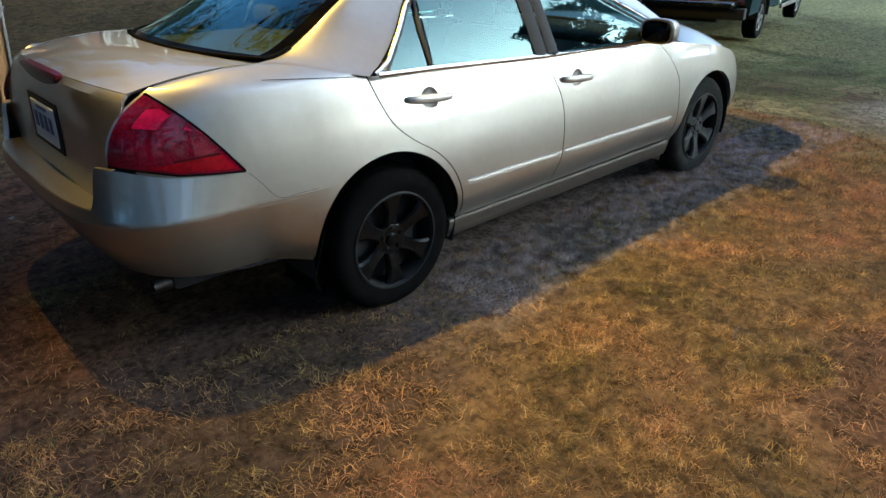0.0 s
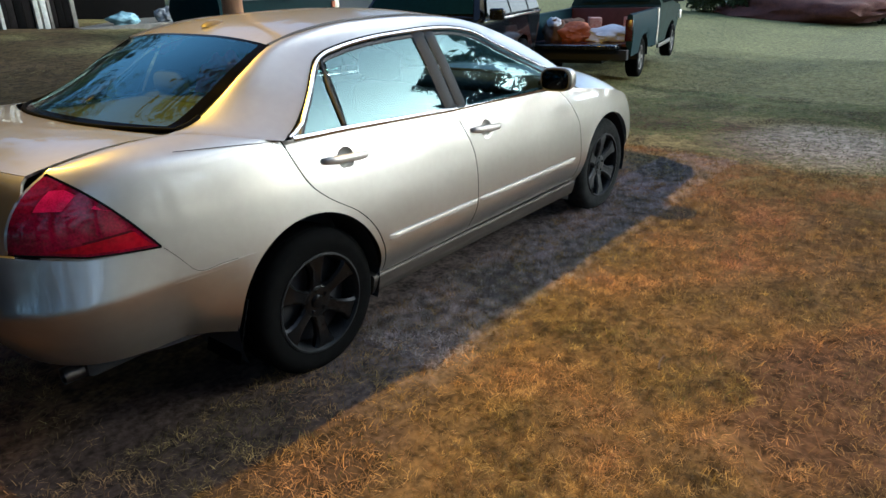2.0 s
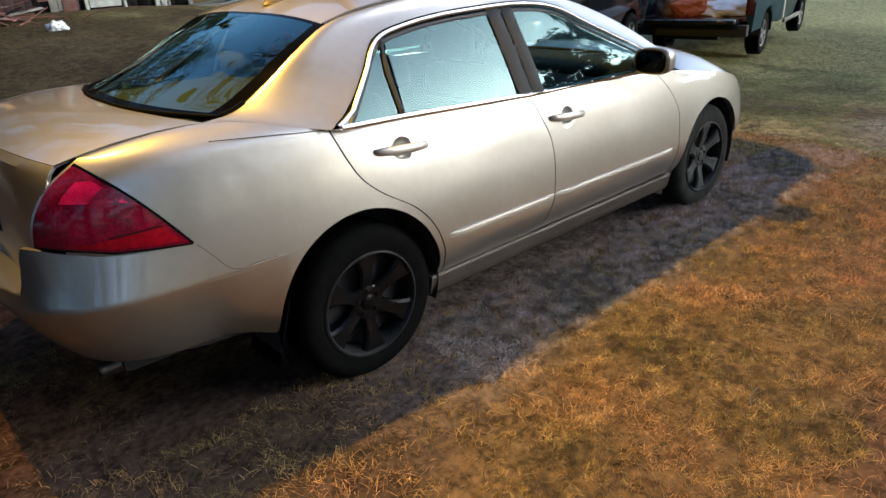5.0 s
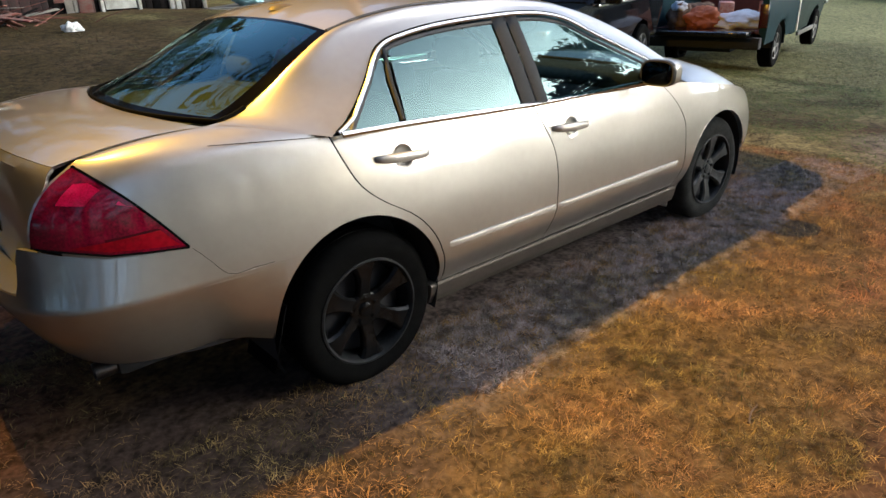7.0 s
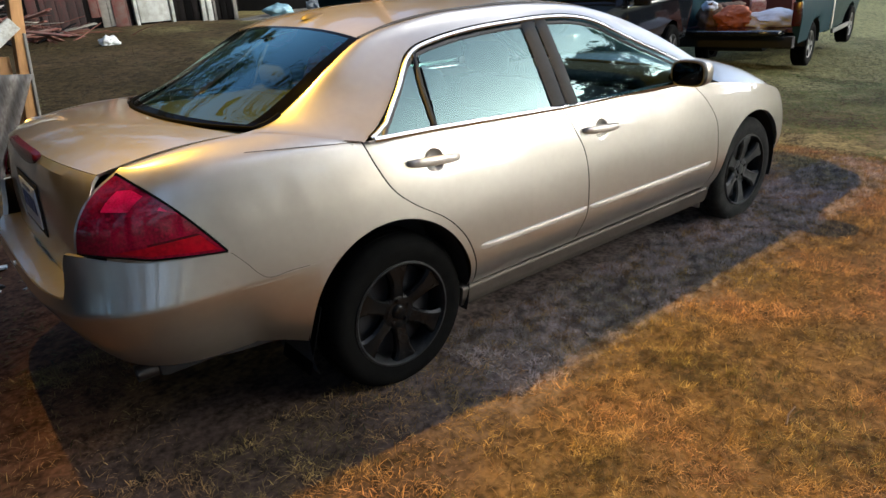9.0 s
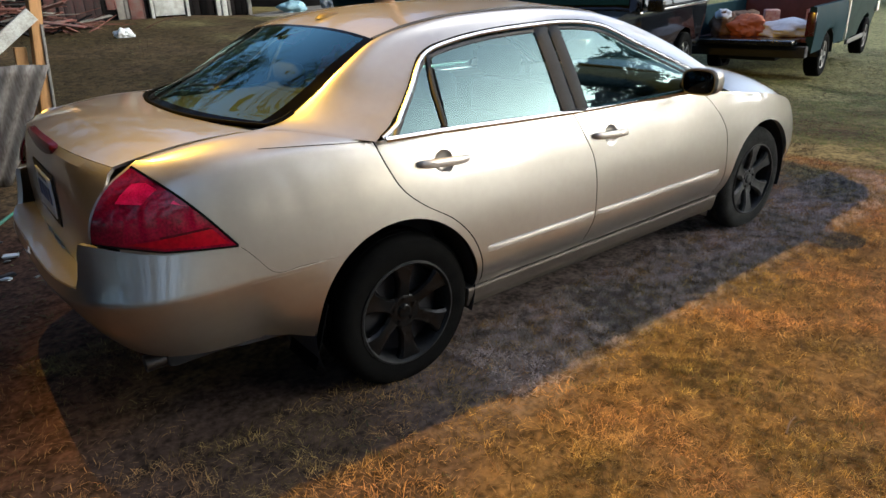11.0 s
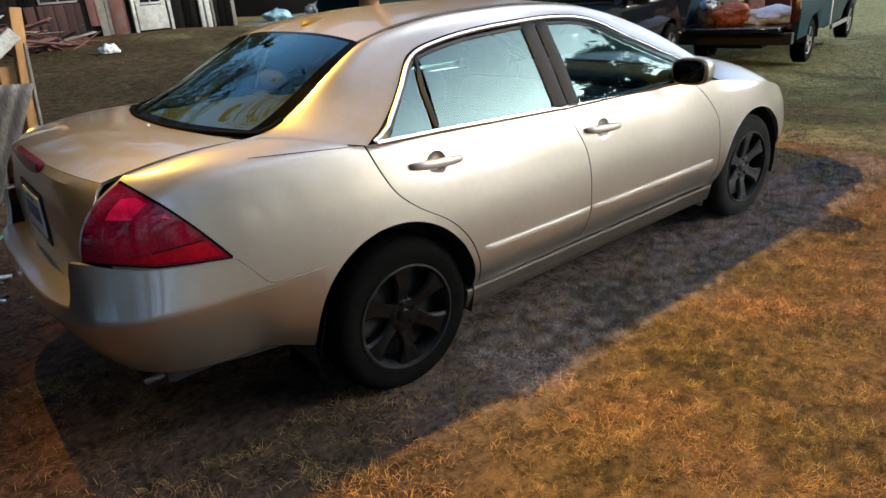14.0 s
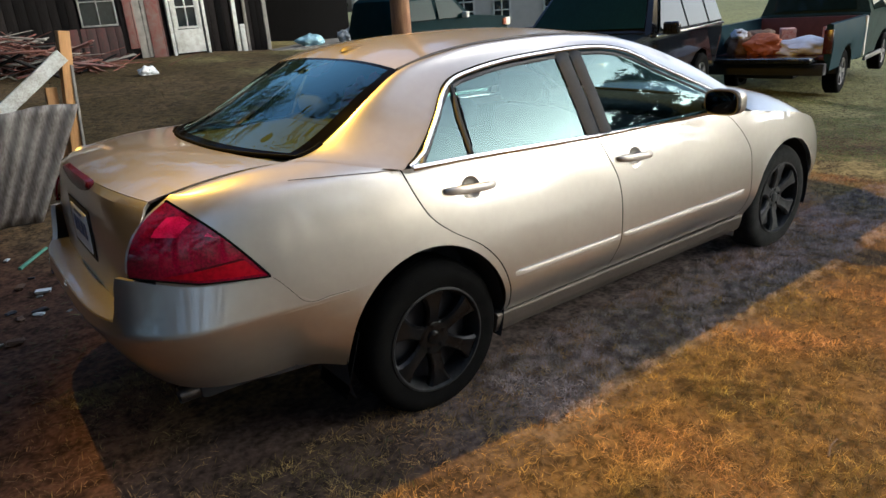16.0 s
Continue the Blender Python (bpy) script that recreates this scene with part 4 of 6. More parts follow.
    part("roof_aerial", bm, SILL, car, "low painted aerial pod", smooth=60)
    # trunk gap and bumper shadow gap filler
    bm = bmesh.new()
    box(bm, (-2.32, -0.72, 0.62), (-1.60, 0.72, 1.075), 0.04)
    for v in bm.verts:
        if v.co.x < -2.2:
            v.co.x += 0.10 * max(0, (v.co.z - 0.8) / 0.25)
    part("boot_shell", bm, PAINT, car)
    # cabin
    bm = bmesh.new()
    box(bm, (-1.86, -0.60, 1.045), (-1.16, 0.60, 1.085), 0.02)
    part("parcel_shelf", bm, CABIN, car, "tan parcel shelf")
    bm = bmesh.new()
    box(bm, (-1.25, -0.66, 0.45), (-1.02, 0.66, 1.10), 0.05)
    box(bm, (-1.05, -0.66, 0.36), (-0.52, 0.66, 0.60), 0.06)
    part("rear_seat", bm, CABINDARK, car, smooth=50)
    for y in (-0.36, 0.36):
        bm = bmesh.new()
        box(bm, (-1.22, y - 0.12, 1.10), (-1.12, y + 0.12, 1.22), 0.045)
        part("headrest", bm, CABINDARK, car, smooth=60)
        bm = bmesh.new()
        box(bm, (-0.38, y - 0.24, 0.5), (-0.22, y + 0.24, 1.09), 0.06)
        box(bm, (-0.30, y - 0.23, 0.45), (0.22, y + 0.23, 0.62), 0.06)
        part("front_seat", bm, SEATCLOTH, car, smooth=60)
        bm = bmesh.new()
        box(bm, (-0.42, y - 0.13, 1.12), (-0.31, y + 0.13, 1.27), 0.045)
        part("headrest", bm, SEATCLOTH, car, smooth=60)
    bm = bmesh.new()
    box(bm, (0.48, -0.68, 0.70), (1.05, 0.68, 0.975), 0.06)
    part("dashboard", bm, CABINDARK, car, smooth=60)
    bm = bmesh.new()
    pts = [(0.36 + 0.10 * math.sin(a), 0.36 + 0.185 * math.cos(a), 0.93 + 0.16 * math.sin(a)) for a in np.linspace(0, 2 * math.pi, 33)]
    tube(bm, pts, 0.014, 8)
    part("steering_wheel", bm, CABINDARK, car)
    for k in (1, -1):
        bm = bmesh.new()
        box(bm, (1.93, -0.66, 0.55), (2.06, -0.42, 0.66), 0.03)
        for v in bm.verts:
            v.co.x -= 0.28 * max(0, (-v.co.y - 0.52) / 0.28) ** 2 - 0.01
            v.co.z -= 0.12 * (v.co.x - 1.93) - 0.01
            v.co.x -= 0.05
        flip_bm(bm, k)
        part("headlamp", bm, CHROME, car, "clear headlamp")


car_details()


# ---- ground ----
def sat(d, far):
    d = np.clip(d, 0, None)
    return far * np.tanh(d / far)


def ground_z(x, y):
    x, y = np.asarray(x, float), np.asarray(y, float)
    return 0.085 * sat(y - 1.8, 22) - 0.066 * sat(x - 2.8, 16)


def ground_material():
    """Lawn by patches: straw, dull green, dark soil at the scrap side, a pale sandy spot and painted shade."""
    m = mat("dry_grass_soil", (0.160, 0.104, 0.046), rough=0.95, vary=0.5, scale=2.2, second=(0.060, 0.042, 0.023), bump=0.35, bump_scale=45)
    n, l = m.node_tree.nodes, m.node_tree.links
    b = n["Principled BSDF"]
    b.inputs["Specular IOR Level"].default_value = 0.15
    col = b.inputs["Base Color"].links[0].from_socket
    geo, sep = n.new("ShaderNodeNewGeometry"), n.new("ShaderNodeSeparateXYZ")
    l.new(geo.outputs["Position"], sep.inputs[0])
    tex = n.new("ShaderNodeTexNoise")
    tex.inputs["Scale"].default_value, tex.inputs["Detail"].default_value = 0.45, 8
    l.new(geo.outputs["Position"], tex.inputs["Vector"])

    def calc(op, a, c):
        k = n.new("ShaderNodeMath")
        k.operation = op
        for i, v in enumerate((a, c)):
            if isinstance(v, (int, float)):
                k.inputs[i].default_value = v
            else:
                l.new(v, k.inputs[i])
        return k.outputs[0]

    def ranged(v, a, c):
        k = n.new("ShaderNodeMapRange")
        k.interpolation_type = "SMOOTHSTEP"
        k.inputs["From Min"].default_value, k.inputs["From Max"].default_value = a, c
        l.new(v, k.inputs["Value"])
        return k.outputs["Result"]

    def blend(fac, below, colour):
        k = n.new("ShaderNodeMix")
        k.data_type = "RGBA"
        l.new(fac, k.inputs["Factor"])
        l.new(below, k.inputs["A"])
        k.inputs["B"].default_value = (*colour, 1)
        return k.outputs["Result"]

    x, y, w = sep.outputs[0], sep.outputs[1], tex.outputs["Fac"]
    wob = calc("MULTIPLY", calc("SUBTRACT", w, 0.5), 4.0)
    green = calc("MULTIPLY", ranged(calc("ADD", x, wob), 1.5, 3.2), ranged(w, 0.38, 0.58))
    yard = ranged(calc("ADD", y, wob), 2.2, 4.4)
    col = blend(calc("MULTIPLY", yard, ranged(w, 0.30, 0.55)), col, (0.062, 0.042, 0.015))
    col = blend(green, col, (0.21, 0.175, 0.07))
    far = ranged(calc("ADD", x, wob), 5.0, 8.5)
    col = blend(calc("MULTIPLY", far, 0.8), col, (0.165, 0.165, 0.06))
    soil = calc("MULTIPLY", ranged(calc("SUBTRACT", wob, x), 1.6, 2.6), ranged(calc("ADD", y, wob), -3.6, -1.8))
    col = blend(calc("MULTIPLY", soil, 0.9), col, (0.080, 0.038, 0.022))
    dx, dy = calc("SUBTRACT", x, 4.75), calc("SUBTRACT", y, -1.75)
    d = calc("ADD", calc("MULTIPLY", dx, dx), calc("MULTIPLY", calc("MULTIPLY", dy, dy), 1.6))
    sand = ranged(calc("ADD", calc("SUBTRACT", 2.6, d), wob), 0.0, 2.8)
    col = blend(calc("MULTIPLY", sand, 0.92), col, (0.38, 0.335, 0.28))
    # deep shade by the car's tail, painted as a dark ellipse
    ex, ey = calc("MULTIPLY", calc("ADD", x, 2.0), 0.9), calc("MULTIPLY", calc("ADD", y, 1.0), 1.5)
    tail_shade = ranged(calc("ADD", calc("ADD", calc("MULTIPLY", ex, ex), calc("MULTIPLY", ey, ey)), calc("MULTIPLY", wob, 0.4)), 1.3, 0.5)
    col = blend(calc("MULTIPLY", tail_shade, 0.9), col, (0.046, 0.031, 0.025))
    # grey tone of the sky-filled shade beside the car, painted into the soil
    side_shade = calc("MULTIPLY", ranged(calc("ADD", y, calc("MULTIPLY", wob, 0.3)), -1.48, -1.22), ranged(calc("ADD", x, wob), 3.8, 2.6))
    side_shade = calc("MULTIPLY", side_shade, ranged(y, 0.9, 0.4))
    side_shade = calc("MULTIPLY", side_shade, ranged(x, -1.8, -1.0))
    col = blend(calc("MULTIPLY", side_shade, 0.75), col, (0.125, 0.104, 0.098))
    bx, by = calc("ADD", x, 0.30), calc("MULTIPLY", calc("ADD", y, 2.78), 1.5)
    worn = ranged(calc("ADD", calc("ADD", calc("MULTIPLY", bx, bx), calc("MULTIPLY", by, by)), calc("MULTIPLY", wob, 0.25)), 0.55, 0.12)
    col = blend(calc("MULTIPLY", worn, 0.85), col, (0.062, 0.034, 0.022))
    # mottling of tufts, bare spots and litter
    fine, coarse = n.new("ShaderNodeTexNoise"), n.new("ShaderNodeTexNoise")
    fine.inputs["Scale"].default_value, coarse.inputs["Scale"].default_value = 34, 9.0
    fine.inputs["Detail"].default_value = coarse.inputs["Detail"].default_value = 4
    for q in (fine, coarse):
        l.new(geo.outputs["Position"], q.inputs["Vector"])
    mot = n.new("ShaderNodeMapRange")
    mot.inputs["From Min"].default_value, mot.inputs["From Max"].default_value = 0.78, 1.22
    mot.inputs["To Min"].default_value, mot.inputs["To Max"].default_value = 0.40, 1.60
    l.new(calc("ADD", fine.outputs["Fac"], coarse.outputs["Fac"]), mot.inputs["Value"])
    hsv = n.new("ShaderNodeHueSaturation")
    l.new(col, hsv.inputs["Color"])
    l.new(mot.outputs["Result"], hsv.inputs["Value"])
    l.new(hsv.outputs["Color"], b.inputs["Base Color"])
    return m


GROUND = ground_material()


def ground_mesh():
    a = np.concatenate([-np.geomspace(3.6, 120, 26)[::-1], np.linspace(-3.5, 3.5, 120), np.geomspace(3.6, 120, 40)])
    X, Y = np.meshgrid(a, a, indexing="ij")
    Z = ground_z(X, Y)
    for i in range(X.shape[0]):
        for j in range(X.shape[1]):
            Z[i, j] += 0.012 * noise.noise((X[i, j] * 2.2, Y[i, j] * 2.2, 0)) + 0.008 * noise.noise((X[i, j] * 9, Y[i, j] * 9, 3))
    v, f = patch_mesh(np.stack([X, Y, Z - 0.006], -1))
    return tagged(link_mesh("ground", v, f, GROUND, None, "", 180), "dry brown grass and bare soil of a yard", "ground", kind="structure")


ground_mesh()


# ---- grass ----
def island_mat(name, a, b, rough=0.8, patch=0.5):
    """Colour that differs from blade to blade."""
    m = bpy.data.materials.new(name)
    m.use_nodes = True
    n, l = m.node_tree.nodes, m.node_tree.links
    bs = n["Principled BSDF"]
    bs.inputs["Roughness"].default_value = rough
    bs.inputs["Specular IOR Level"].default_value = 0.25
    geo, mix = n.new("ShaderNodeNewGeometry"), n.new("ShaderNodeMix")
    mix.data_type = "RGBA"
    mix.inputs["A"].default_value, mix.inputs["B"].default_value = (*a, 1), (*b, 1)
    l.new(geo.outputs["Random Per Island"], mix.inputs["Factor"])
    # patches: paler, darker and redder stretches of lawn
    big, small, hsv = n.new("ShaderNodeTexNoise"), n.new("ShaderNodeTexNoise"), n.new("ShaderNodeHueSaturation")
    big.inputs["Scale"].default_value, small.inputs["Scale"].default_value = 1.3, 13.0
    big.inputs["Detail"].default_value = small.inputs["Detail"].default_value = 4
    for q in (big, small):
        l.new(geo.outputs["Position"], q.inputs["Vector"])
    add, val, hue = n.new("ShaderNodeMath"), n.new("ShaderNodeMapRange"), n.new("ShaderNodeMapRange")
    l.new(big.outputs["Fac"], add.inputs[0])
    l.new(small.outputs["Fac"], add.inputs[1])
    val.inputs["From Min"].default_value, val.inputs["From Max"].default_value = 0.78, 1.22
    val.inputs["To Min"].default_value, val.inputs["To Max"].default_value = 1 - patch, 1 + patch
    hue.inputs["From Min"].default_value, hue.inputs["From Max"].default_value = 0.3, 0.7
    hue.inputs["To Min"].default_value, hue.inputs["To Max"].default_value = 0.5 + 0.05 * patch, 0.5 - 0.05 * patch
    l.new(add.outputs[0], val.inputs["Value"])
    l.new(big.outputs["Fac"], hue.inputs["Value"])
    l.new(val.outputs["Result"], hsv.inputs["Value"])
    l.new(hue.outputs["Result"], hsv.inputs["Hue"])
    l.new(mix.outputs["Result"], hsv.inputs["Color"])
    l.new(hsv.outputs["Color"], bs.inputs["Base Color"])
    return m


STRAW = island_mat("dry_straw", (0.42, 0.270, 0.095), (0.17, 0.105, 0.038), patch=0.72)
STRAWDARK = island_mat("brown_grass", (0.20, 0.127, 0.053), (0.072, 0.045, 0.020), patch=0.72)
SHADE_THATCH = island_mat("grey_shade_thatch", (0.38, 0.325, 0.305), (0.17, 0.14, 0.132), patch=0.6)
LAWN = island_mat("lawn_green", (0.19, 0.178, 0.062), (0.125, 0.122, 0.042), patch=0.4)
SPRIG = island_mat("fresh_lawn_green", (0.15, 0.18, 0.05), (0.09, 0.11, 0.033), patch=0.35)
YARD = island_mat("yard_straw", (0.092, 0.062, 0.021), (0.052, 0.038, 0.014), patch=0.35)
GREEN = island_mat("dull_green_grass", (0.075, 0.09, 0.03), (0.03, 0.045, 0.015))
NEEDLE = island_mat("fallen_needles", (0.27, 0.14, 0.06), (0.10, 0.05, 0.025))
FOLIAGE = island_mat("pine_foliage", (0.035, 0.055, 0.022), (0.015, 0.028, 0.012))
OAK = island_mat("broad_leaves", (0.06, 0.075, 0.025), (0.025, 0.035, 0.012))
BARK = mat("pine_bark", (0.12, 0.08, 0.055), rough=0.95, vary=0.5, scale=6, bump=0.6, bump_scale=25, stretch=(1, 1, 0.25))
rng = np.random.default_rng(7)


def blades(name, count, area, length, width, tilt, material, label, clump=None):
    """Grass as many bent blades, each of three points along its length."""
    x0, x1, y0, y1 = area
    p = np.stack([rng.uniform(x0, x1, count), rng.uniform(y0, y1, count)], 1)
    if clump:
        keep = np.array([noise.noise((q[0] * clump[0], q[1] * clump[0], clump[2])) > clump[1] for q in p])
        p = p[keep]
    bare = (p[:, 0] + 0.5 * np.sin(p[:, 1] * 2.1) < -2.35) & (p[:, 1] > -0.7) & (p[:, 1] < 3.2) & (rng.random(len(p)) < 0.90)
    p = p[~bare]
    # fewer blades where the tail's shade is painted on the ground
    tail_shade = (((p[:, 0] + 1.85) / 1.1) ** 2 + ((p[:, 1] + 1.15) / 0.60) ** 2 < 1) & (rng.random(len(p)) < 0.6)
    p = p[~tail_shade]
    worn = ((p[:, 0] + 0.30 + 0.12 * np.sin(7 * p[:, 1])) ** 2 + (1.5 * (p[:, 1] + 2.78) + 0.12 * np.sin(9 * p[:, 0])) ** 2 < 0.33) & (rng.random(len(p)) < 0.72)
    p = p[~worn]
    inside = (np.abs(p[:, 1]) < 0.72) & (p[:, 0] > -2.2) & (p[:, 0] < 2.0)
    p = p[~inside]
    sandy = ((p[:, 0] - 4.75) ** 2 + 1.6 * (p[:, 1] + 1.75) ** 2 < 2.6) & (rng.random(len(p)) < 0.75)
    p = p[~sandy]
    k = len(p)
    ln = length * rng.uniform(0.45, 1.3, k)
    az = rng.uniform(0, 2 * math.pi, k)
    el = np.clip(rng.normal(tilt, 0.35 if width < 0.003 else 0.10, k), 0.02, 1.5)
    d = np.stack([np.cos(az) * np.cos(el), np.sin(az) * np.cos(el), np.sin(el)], 1)
    s = np.stack([-np.sin(az), np.cos(az), np.zeros(k)], 1) * (width * rng.uniform(0.5, 1.3, k))[:, None]
    base = np.stack([p[:, 0], p[:, 1], ground_z(p[:, 0], p[:, 1]) - 0.004], 1)
    mid = base + d * (ln * 0.55)[:, None] + [0, 0, 0.004]
    tip = mid + (d * [1, 1, 0.35]) * (ln * 0.45)[:, None]
    v = np.stack([base - s, base + s, mid + s * 0.8, mid - s * 0.8, tip], 1).reshape(-1, 3)
    i = np.arange(k) * 5
    me = bpy.data.meshes.new(name)
    quads = np.stack([i, i + 1, i + 2, i + 3], 1)
    tris = np.stack([i + 3, i + 2, i + 4], 1)
    me.vertices.add(len(v))
    me.vertices.foreach_set("co", v.ravel())
    loops = np.concatenate([quads.ravel(), tris.ravel()])
    me.loops.add(len(loops))
    me.loops.foreach_set("vertex_index", loops.astype(np.int32))
    starts = np.concatenate([np.arange(k) * 4, k * 4 + np.arange(k) * 3])
    me.polygons.add(2 * k)
    me.polygons.foreach_set("loop_start", starts.astype(np.int32))
    me.update(calc_edges=True)
    me.materials.append(material)
    return tagged(new(name, me), label, "grass", kind="stuff")


NEAR = (-4.2, 3.4, -3.3, 0.4)
blades("dry_grass", 230000, NEAR, 0.046, 0.0013, 0.22, STRAWDARK, "short brown lawn grass lying flat")
blades("dry_grass", 230000, NEAR, 0.038, 0.0012, 0.25, STRAW, "pale straw tufts in the dry lawn", clump=(8.5, 0.02, 1))
blades("dry_grass", 110000, NEAR, 0.046, 0.0012, 0.25, STRAW, "pale straw patches in the dry lawn", clump=(2.4, 0.12, 6))
blades("dry_grass", 13000, NEAR, 0.045, 0.0015, 0.5, GREEN, "sparse dull green grass between the straw", clump=(1.6, 0.14, 5))
# grey litter, made paler and denser to lift the car's shaded strip
blades("dry_grass", 100000, (-1.1, 3.3, -1.31, -0.7), 0.040, 0.0014, 0.22, SHADE_THATCH, "grey dead thatch beside the car, paler to lift its shade", clump=(13.0, -0.12, 15))
blades("fallen_needles", 18000, NEAR, 0.12, 0.0008, 0.08, NEEDLE, "fallen brown pine needles on the lawn", clump=(0.7, -0.05, 9))
blades("dry_grass", 90000, (-4.5, 16, 0.4, 12.5), 0.05, 0.006, 0.10, YARD, "short brown grass of the yard")
blades("dry_grass", 30000, (-4.5, 16, 0.4, 12.5), 0.05, 0.006, 0.10, LAWN, "dull green grass of the yard", clump=(0.8, 0.1, 3))
blades("dry_grass", 90000, (3.2, 9, -5, 4), 0.05, 0.0045, 0.12, SPRIG, "dull green lawn grass", clump=(0.7, -0.2, 2))
blades("dry_grass", 40000, (9, 18, -9, 4), 0.06, 0.008, 0.10, LAWN, "dull green lawn grass farther off")
blades("dry_grass", 70000, (3.2, 9, -5, 4), 0.045, 0.0045, 0.10, YARD, "dry grass in the lawn", clump=(0.9, 0.0, 12))


# ---- trees ----
def tree(name, x, y, height, radius, foliage, label, base=0.25, quads=5200, pine=True, seed=1, leaf=1.0):
    r = np.random.default_rng(seed)
    t = thing(name, label, "tree", (x, y, float(ground_z(x, y)) - 0.05))
    bm = bmesh.new()
    bend = r.uniform(-0.25, 0.25, 2)
    tube(bm, [(bend[0] * (q**2), bend[1] * (q**2), height * q) for q in np.linspace(0, 0.97, 9)], height * 0.018 + 0.06, 10, 0.02)
    limbs = []
    for i in range(34 if pine else 26):
        q = base + (0.97 - base) * (i + r.uniform(0, 0.8)) / (34 if pine else 26)
        a = r.uniform(0, 2 * math.pi)
        reach = radius * ((1.05 - (q - base) / (1 - base)) if pine else math.sin(math.pi * min(0.95, 0.25 + 0.7 * (q - base) / (1 - base)))) * r.uniform(0.55, 1.15)
        o = Vector((bend[0] * q * q, bend[1] * q * q, height * q))
        e = o + Vector((math.cos(a) * reach, math.sin(a) * reach, reach * (0.05 if pine else 0.5)))
        m = (o + e) / 2 + Vector((0, 0, 0.08 * reach))
        tube(bm, [o, m, e], 0.045, 5, 0.012)
        limbs.append((o, m, e, reach))
    part("trunk", bm, BARK, t)
    per = quads // len(limbs)
    vs = []
    for o, m, e, reach in limbs:
        k = r.uniform(0.15, 1.08, per) ** 0.8
        c = np.array(o) * (1 - k)[:, None] + np.array(e) * k[:, None] + r.normal(0, 0.13 + 0.10 * reach * (0.5 if pine else 1.0), (per, 3)) * [1, 1, 0.55 if pine else 0.9]
        s = r.uniform(0.05, 0.16, per)[:, None] * (1.0 if pine else 0.8) * leaf
        u, w = r.normal(0, 1, (per, 3)), r.normal(0, 1, (per, 3))
        u /= np.linalg.norm(u, axis=1, keepdims=True)
        w /= np.linalg.norm(w, axis=1, keepdims=True)
        vs.append(np.stack([c - u * s - w * s * 0.3, c + u * s * 0.2 - w * s * 0.35, c + u * s * 1.3, c + w * s * 0.5], 1).reshape(-1, 3))
    v = np.concatenate(vs)
    f = np.arange(len(v)).reshape(-1, 4)
    link_mesh("crown", v, f, foliage, t, smooth=0)
    return t


for i, (x, y, h, rad, pine) in enumerate(((10.9, -5.8, 10.2, 5.0, True), (11.8, -3.9, 11.2, 3.0, True), (17.0, -10.6, 9.5, 3.4, True), (13.0, -15.0, 8.0, 3.0, True), (19.0, -1.5, 12.0, 3.2, True))):
    tree("pine_tree", x, y, h, rad, FOLIAGE, "tall dark pine tree at the lawn's far side", 0.14, 14000 if i < 2 else 6500, pine, 20 + i)
for i, (x, y, h, rad) in enumerate(((-9.0, 23.0, 13.5, 4.6), (14.5, 31.0, 12.0, 4.2), (-3.6, 20.0, 15.0, 5.0), (0.6, 21.5, 13.0, 3.6))):
    tree("oak_tree", x, y, h, rad, OAK, "broad dark tree behind the old house", 0.3, 6500, False, 40 + i)
# two wide crowns over the yard, out of view, added to darken the sky
tree("shade_tree", -6.4, 3.6, 11.5, 7.8, OAK, "wide shade tree over the yard, unseen, added to dim the sky", 0.42, 24000, False, 71, 1.7)
tree("shade_tree", -5.2, -5.6, 10.5, 6.6, OAK, "wide shade tree behind the lawn, unseen, added to dim the sky", 0.42, 15000, False, 72, 1.7)
# unseen trees added round the yard and behind the camera to block sky light
screen_pine = tree("pine_tree", -3.5, -16.0, 13.0, 3.6, FOLIAGE, "tall dark pine, added out of view to screen the sky", 0.1, 6500, True, 61)
screen_oak = tree("oak_tree", -14.0, -8.0, 12.0, 4.4, OAK, "broad dark tree, added out of view to screen the sky", 0.15, 8000, False, 62, 1.5)
for i, (x, y) in enumerate(((-13.0, 17.0), (-5.6, 21.0), (11.5, 27.0), (17.0, 26.0), (22.0, 24.0), (-9.0, 30.0), (9.0, 33.0))):
    copy_thing(screen_oak if i % 3 else screen_pine, pose(x, y, float(ground_z(x, y)) - 0.05, 0, 0, 61 * i))
for i, (x, y) in enumerate(((0.2, -14.2), (1.8, -16.0), (1.4, -11.4), (3.4, -12.6))):
    copy_thing(screen_oak if i % 2 else screen_pine, pose(x, y, float(ground_z(x, y)) - 0.05, 0, 0, 83 * i))
for i, x in enumerate((-7.5, -4.8, -2.0, 0.9, 3.4, 6.2, 8.8, 11.4, 14.2)):
    y = 19.5 + 1.6 * (i % 3)
    copy_thing(screen_oak, pose(x, y, float(ground_z(x, y)) - 0.05, 0, 0, 59 * i) @ Matrix.Scale((0.74 if x < 2 else 0.56) + 0.06 * (i % 2), 4))
# hidden behind the pale house, added to darken the roof's reflection
for i, (x, y) in enumerate(((15.0, 25.0), (18.6, 22.6), (21.5, 26.0))):
    copy_thing(screen_oak, pose(x, y, float(ground_z(x, y)) - 0.05, 0, 0, 71 * i))
for i, deg in enumerate((-78, -112, -126, -139, -150, -162, -174, 174, 162, 150, 138, 126, 114, 104)):
    rr = 12.5 + 2.5 * (i % 3)
    x, y = -2.8 + rr * math.cos(radians(deg)), -2.9 + rr * math.sin(radians(deg))
    copy_thing(screen_pine if i % 2 else screen_oak, pose(x, y, float(ground_z(x, y)) - 0.05, 0, 0, 47 * i))


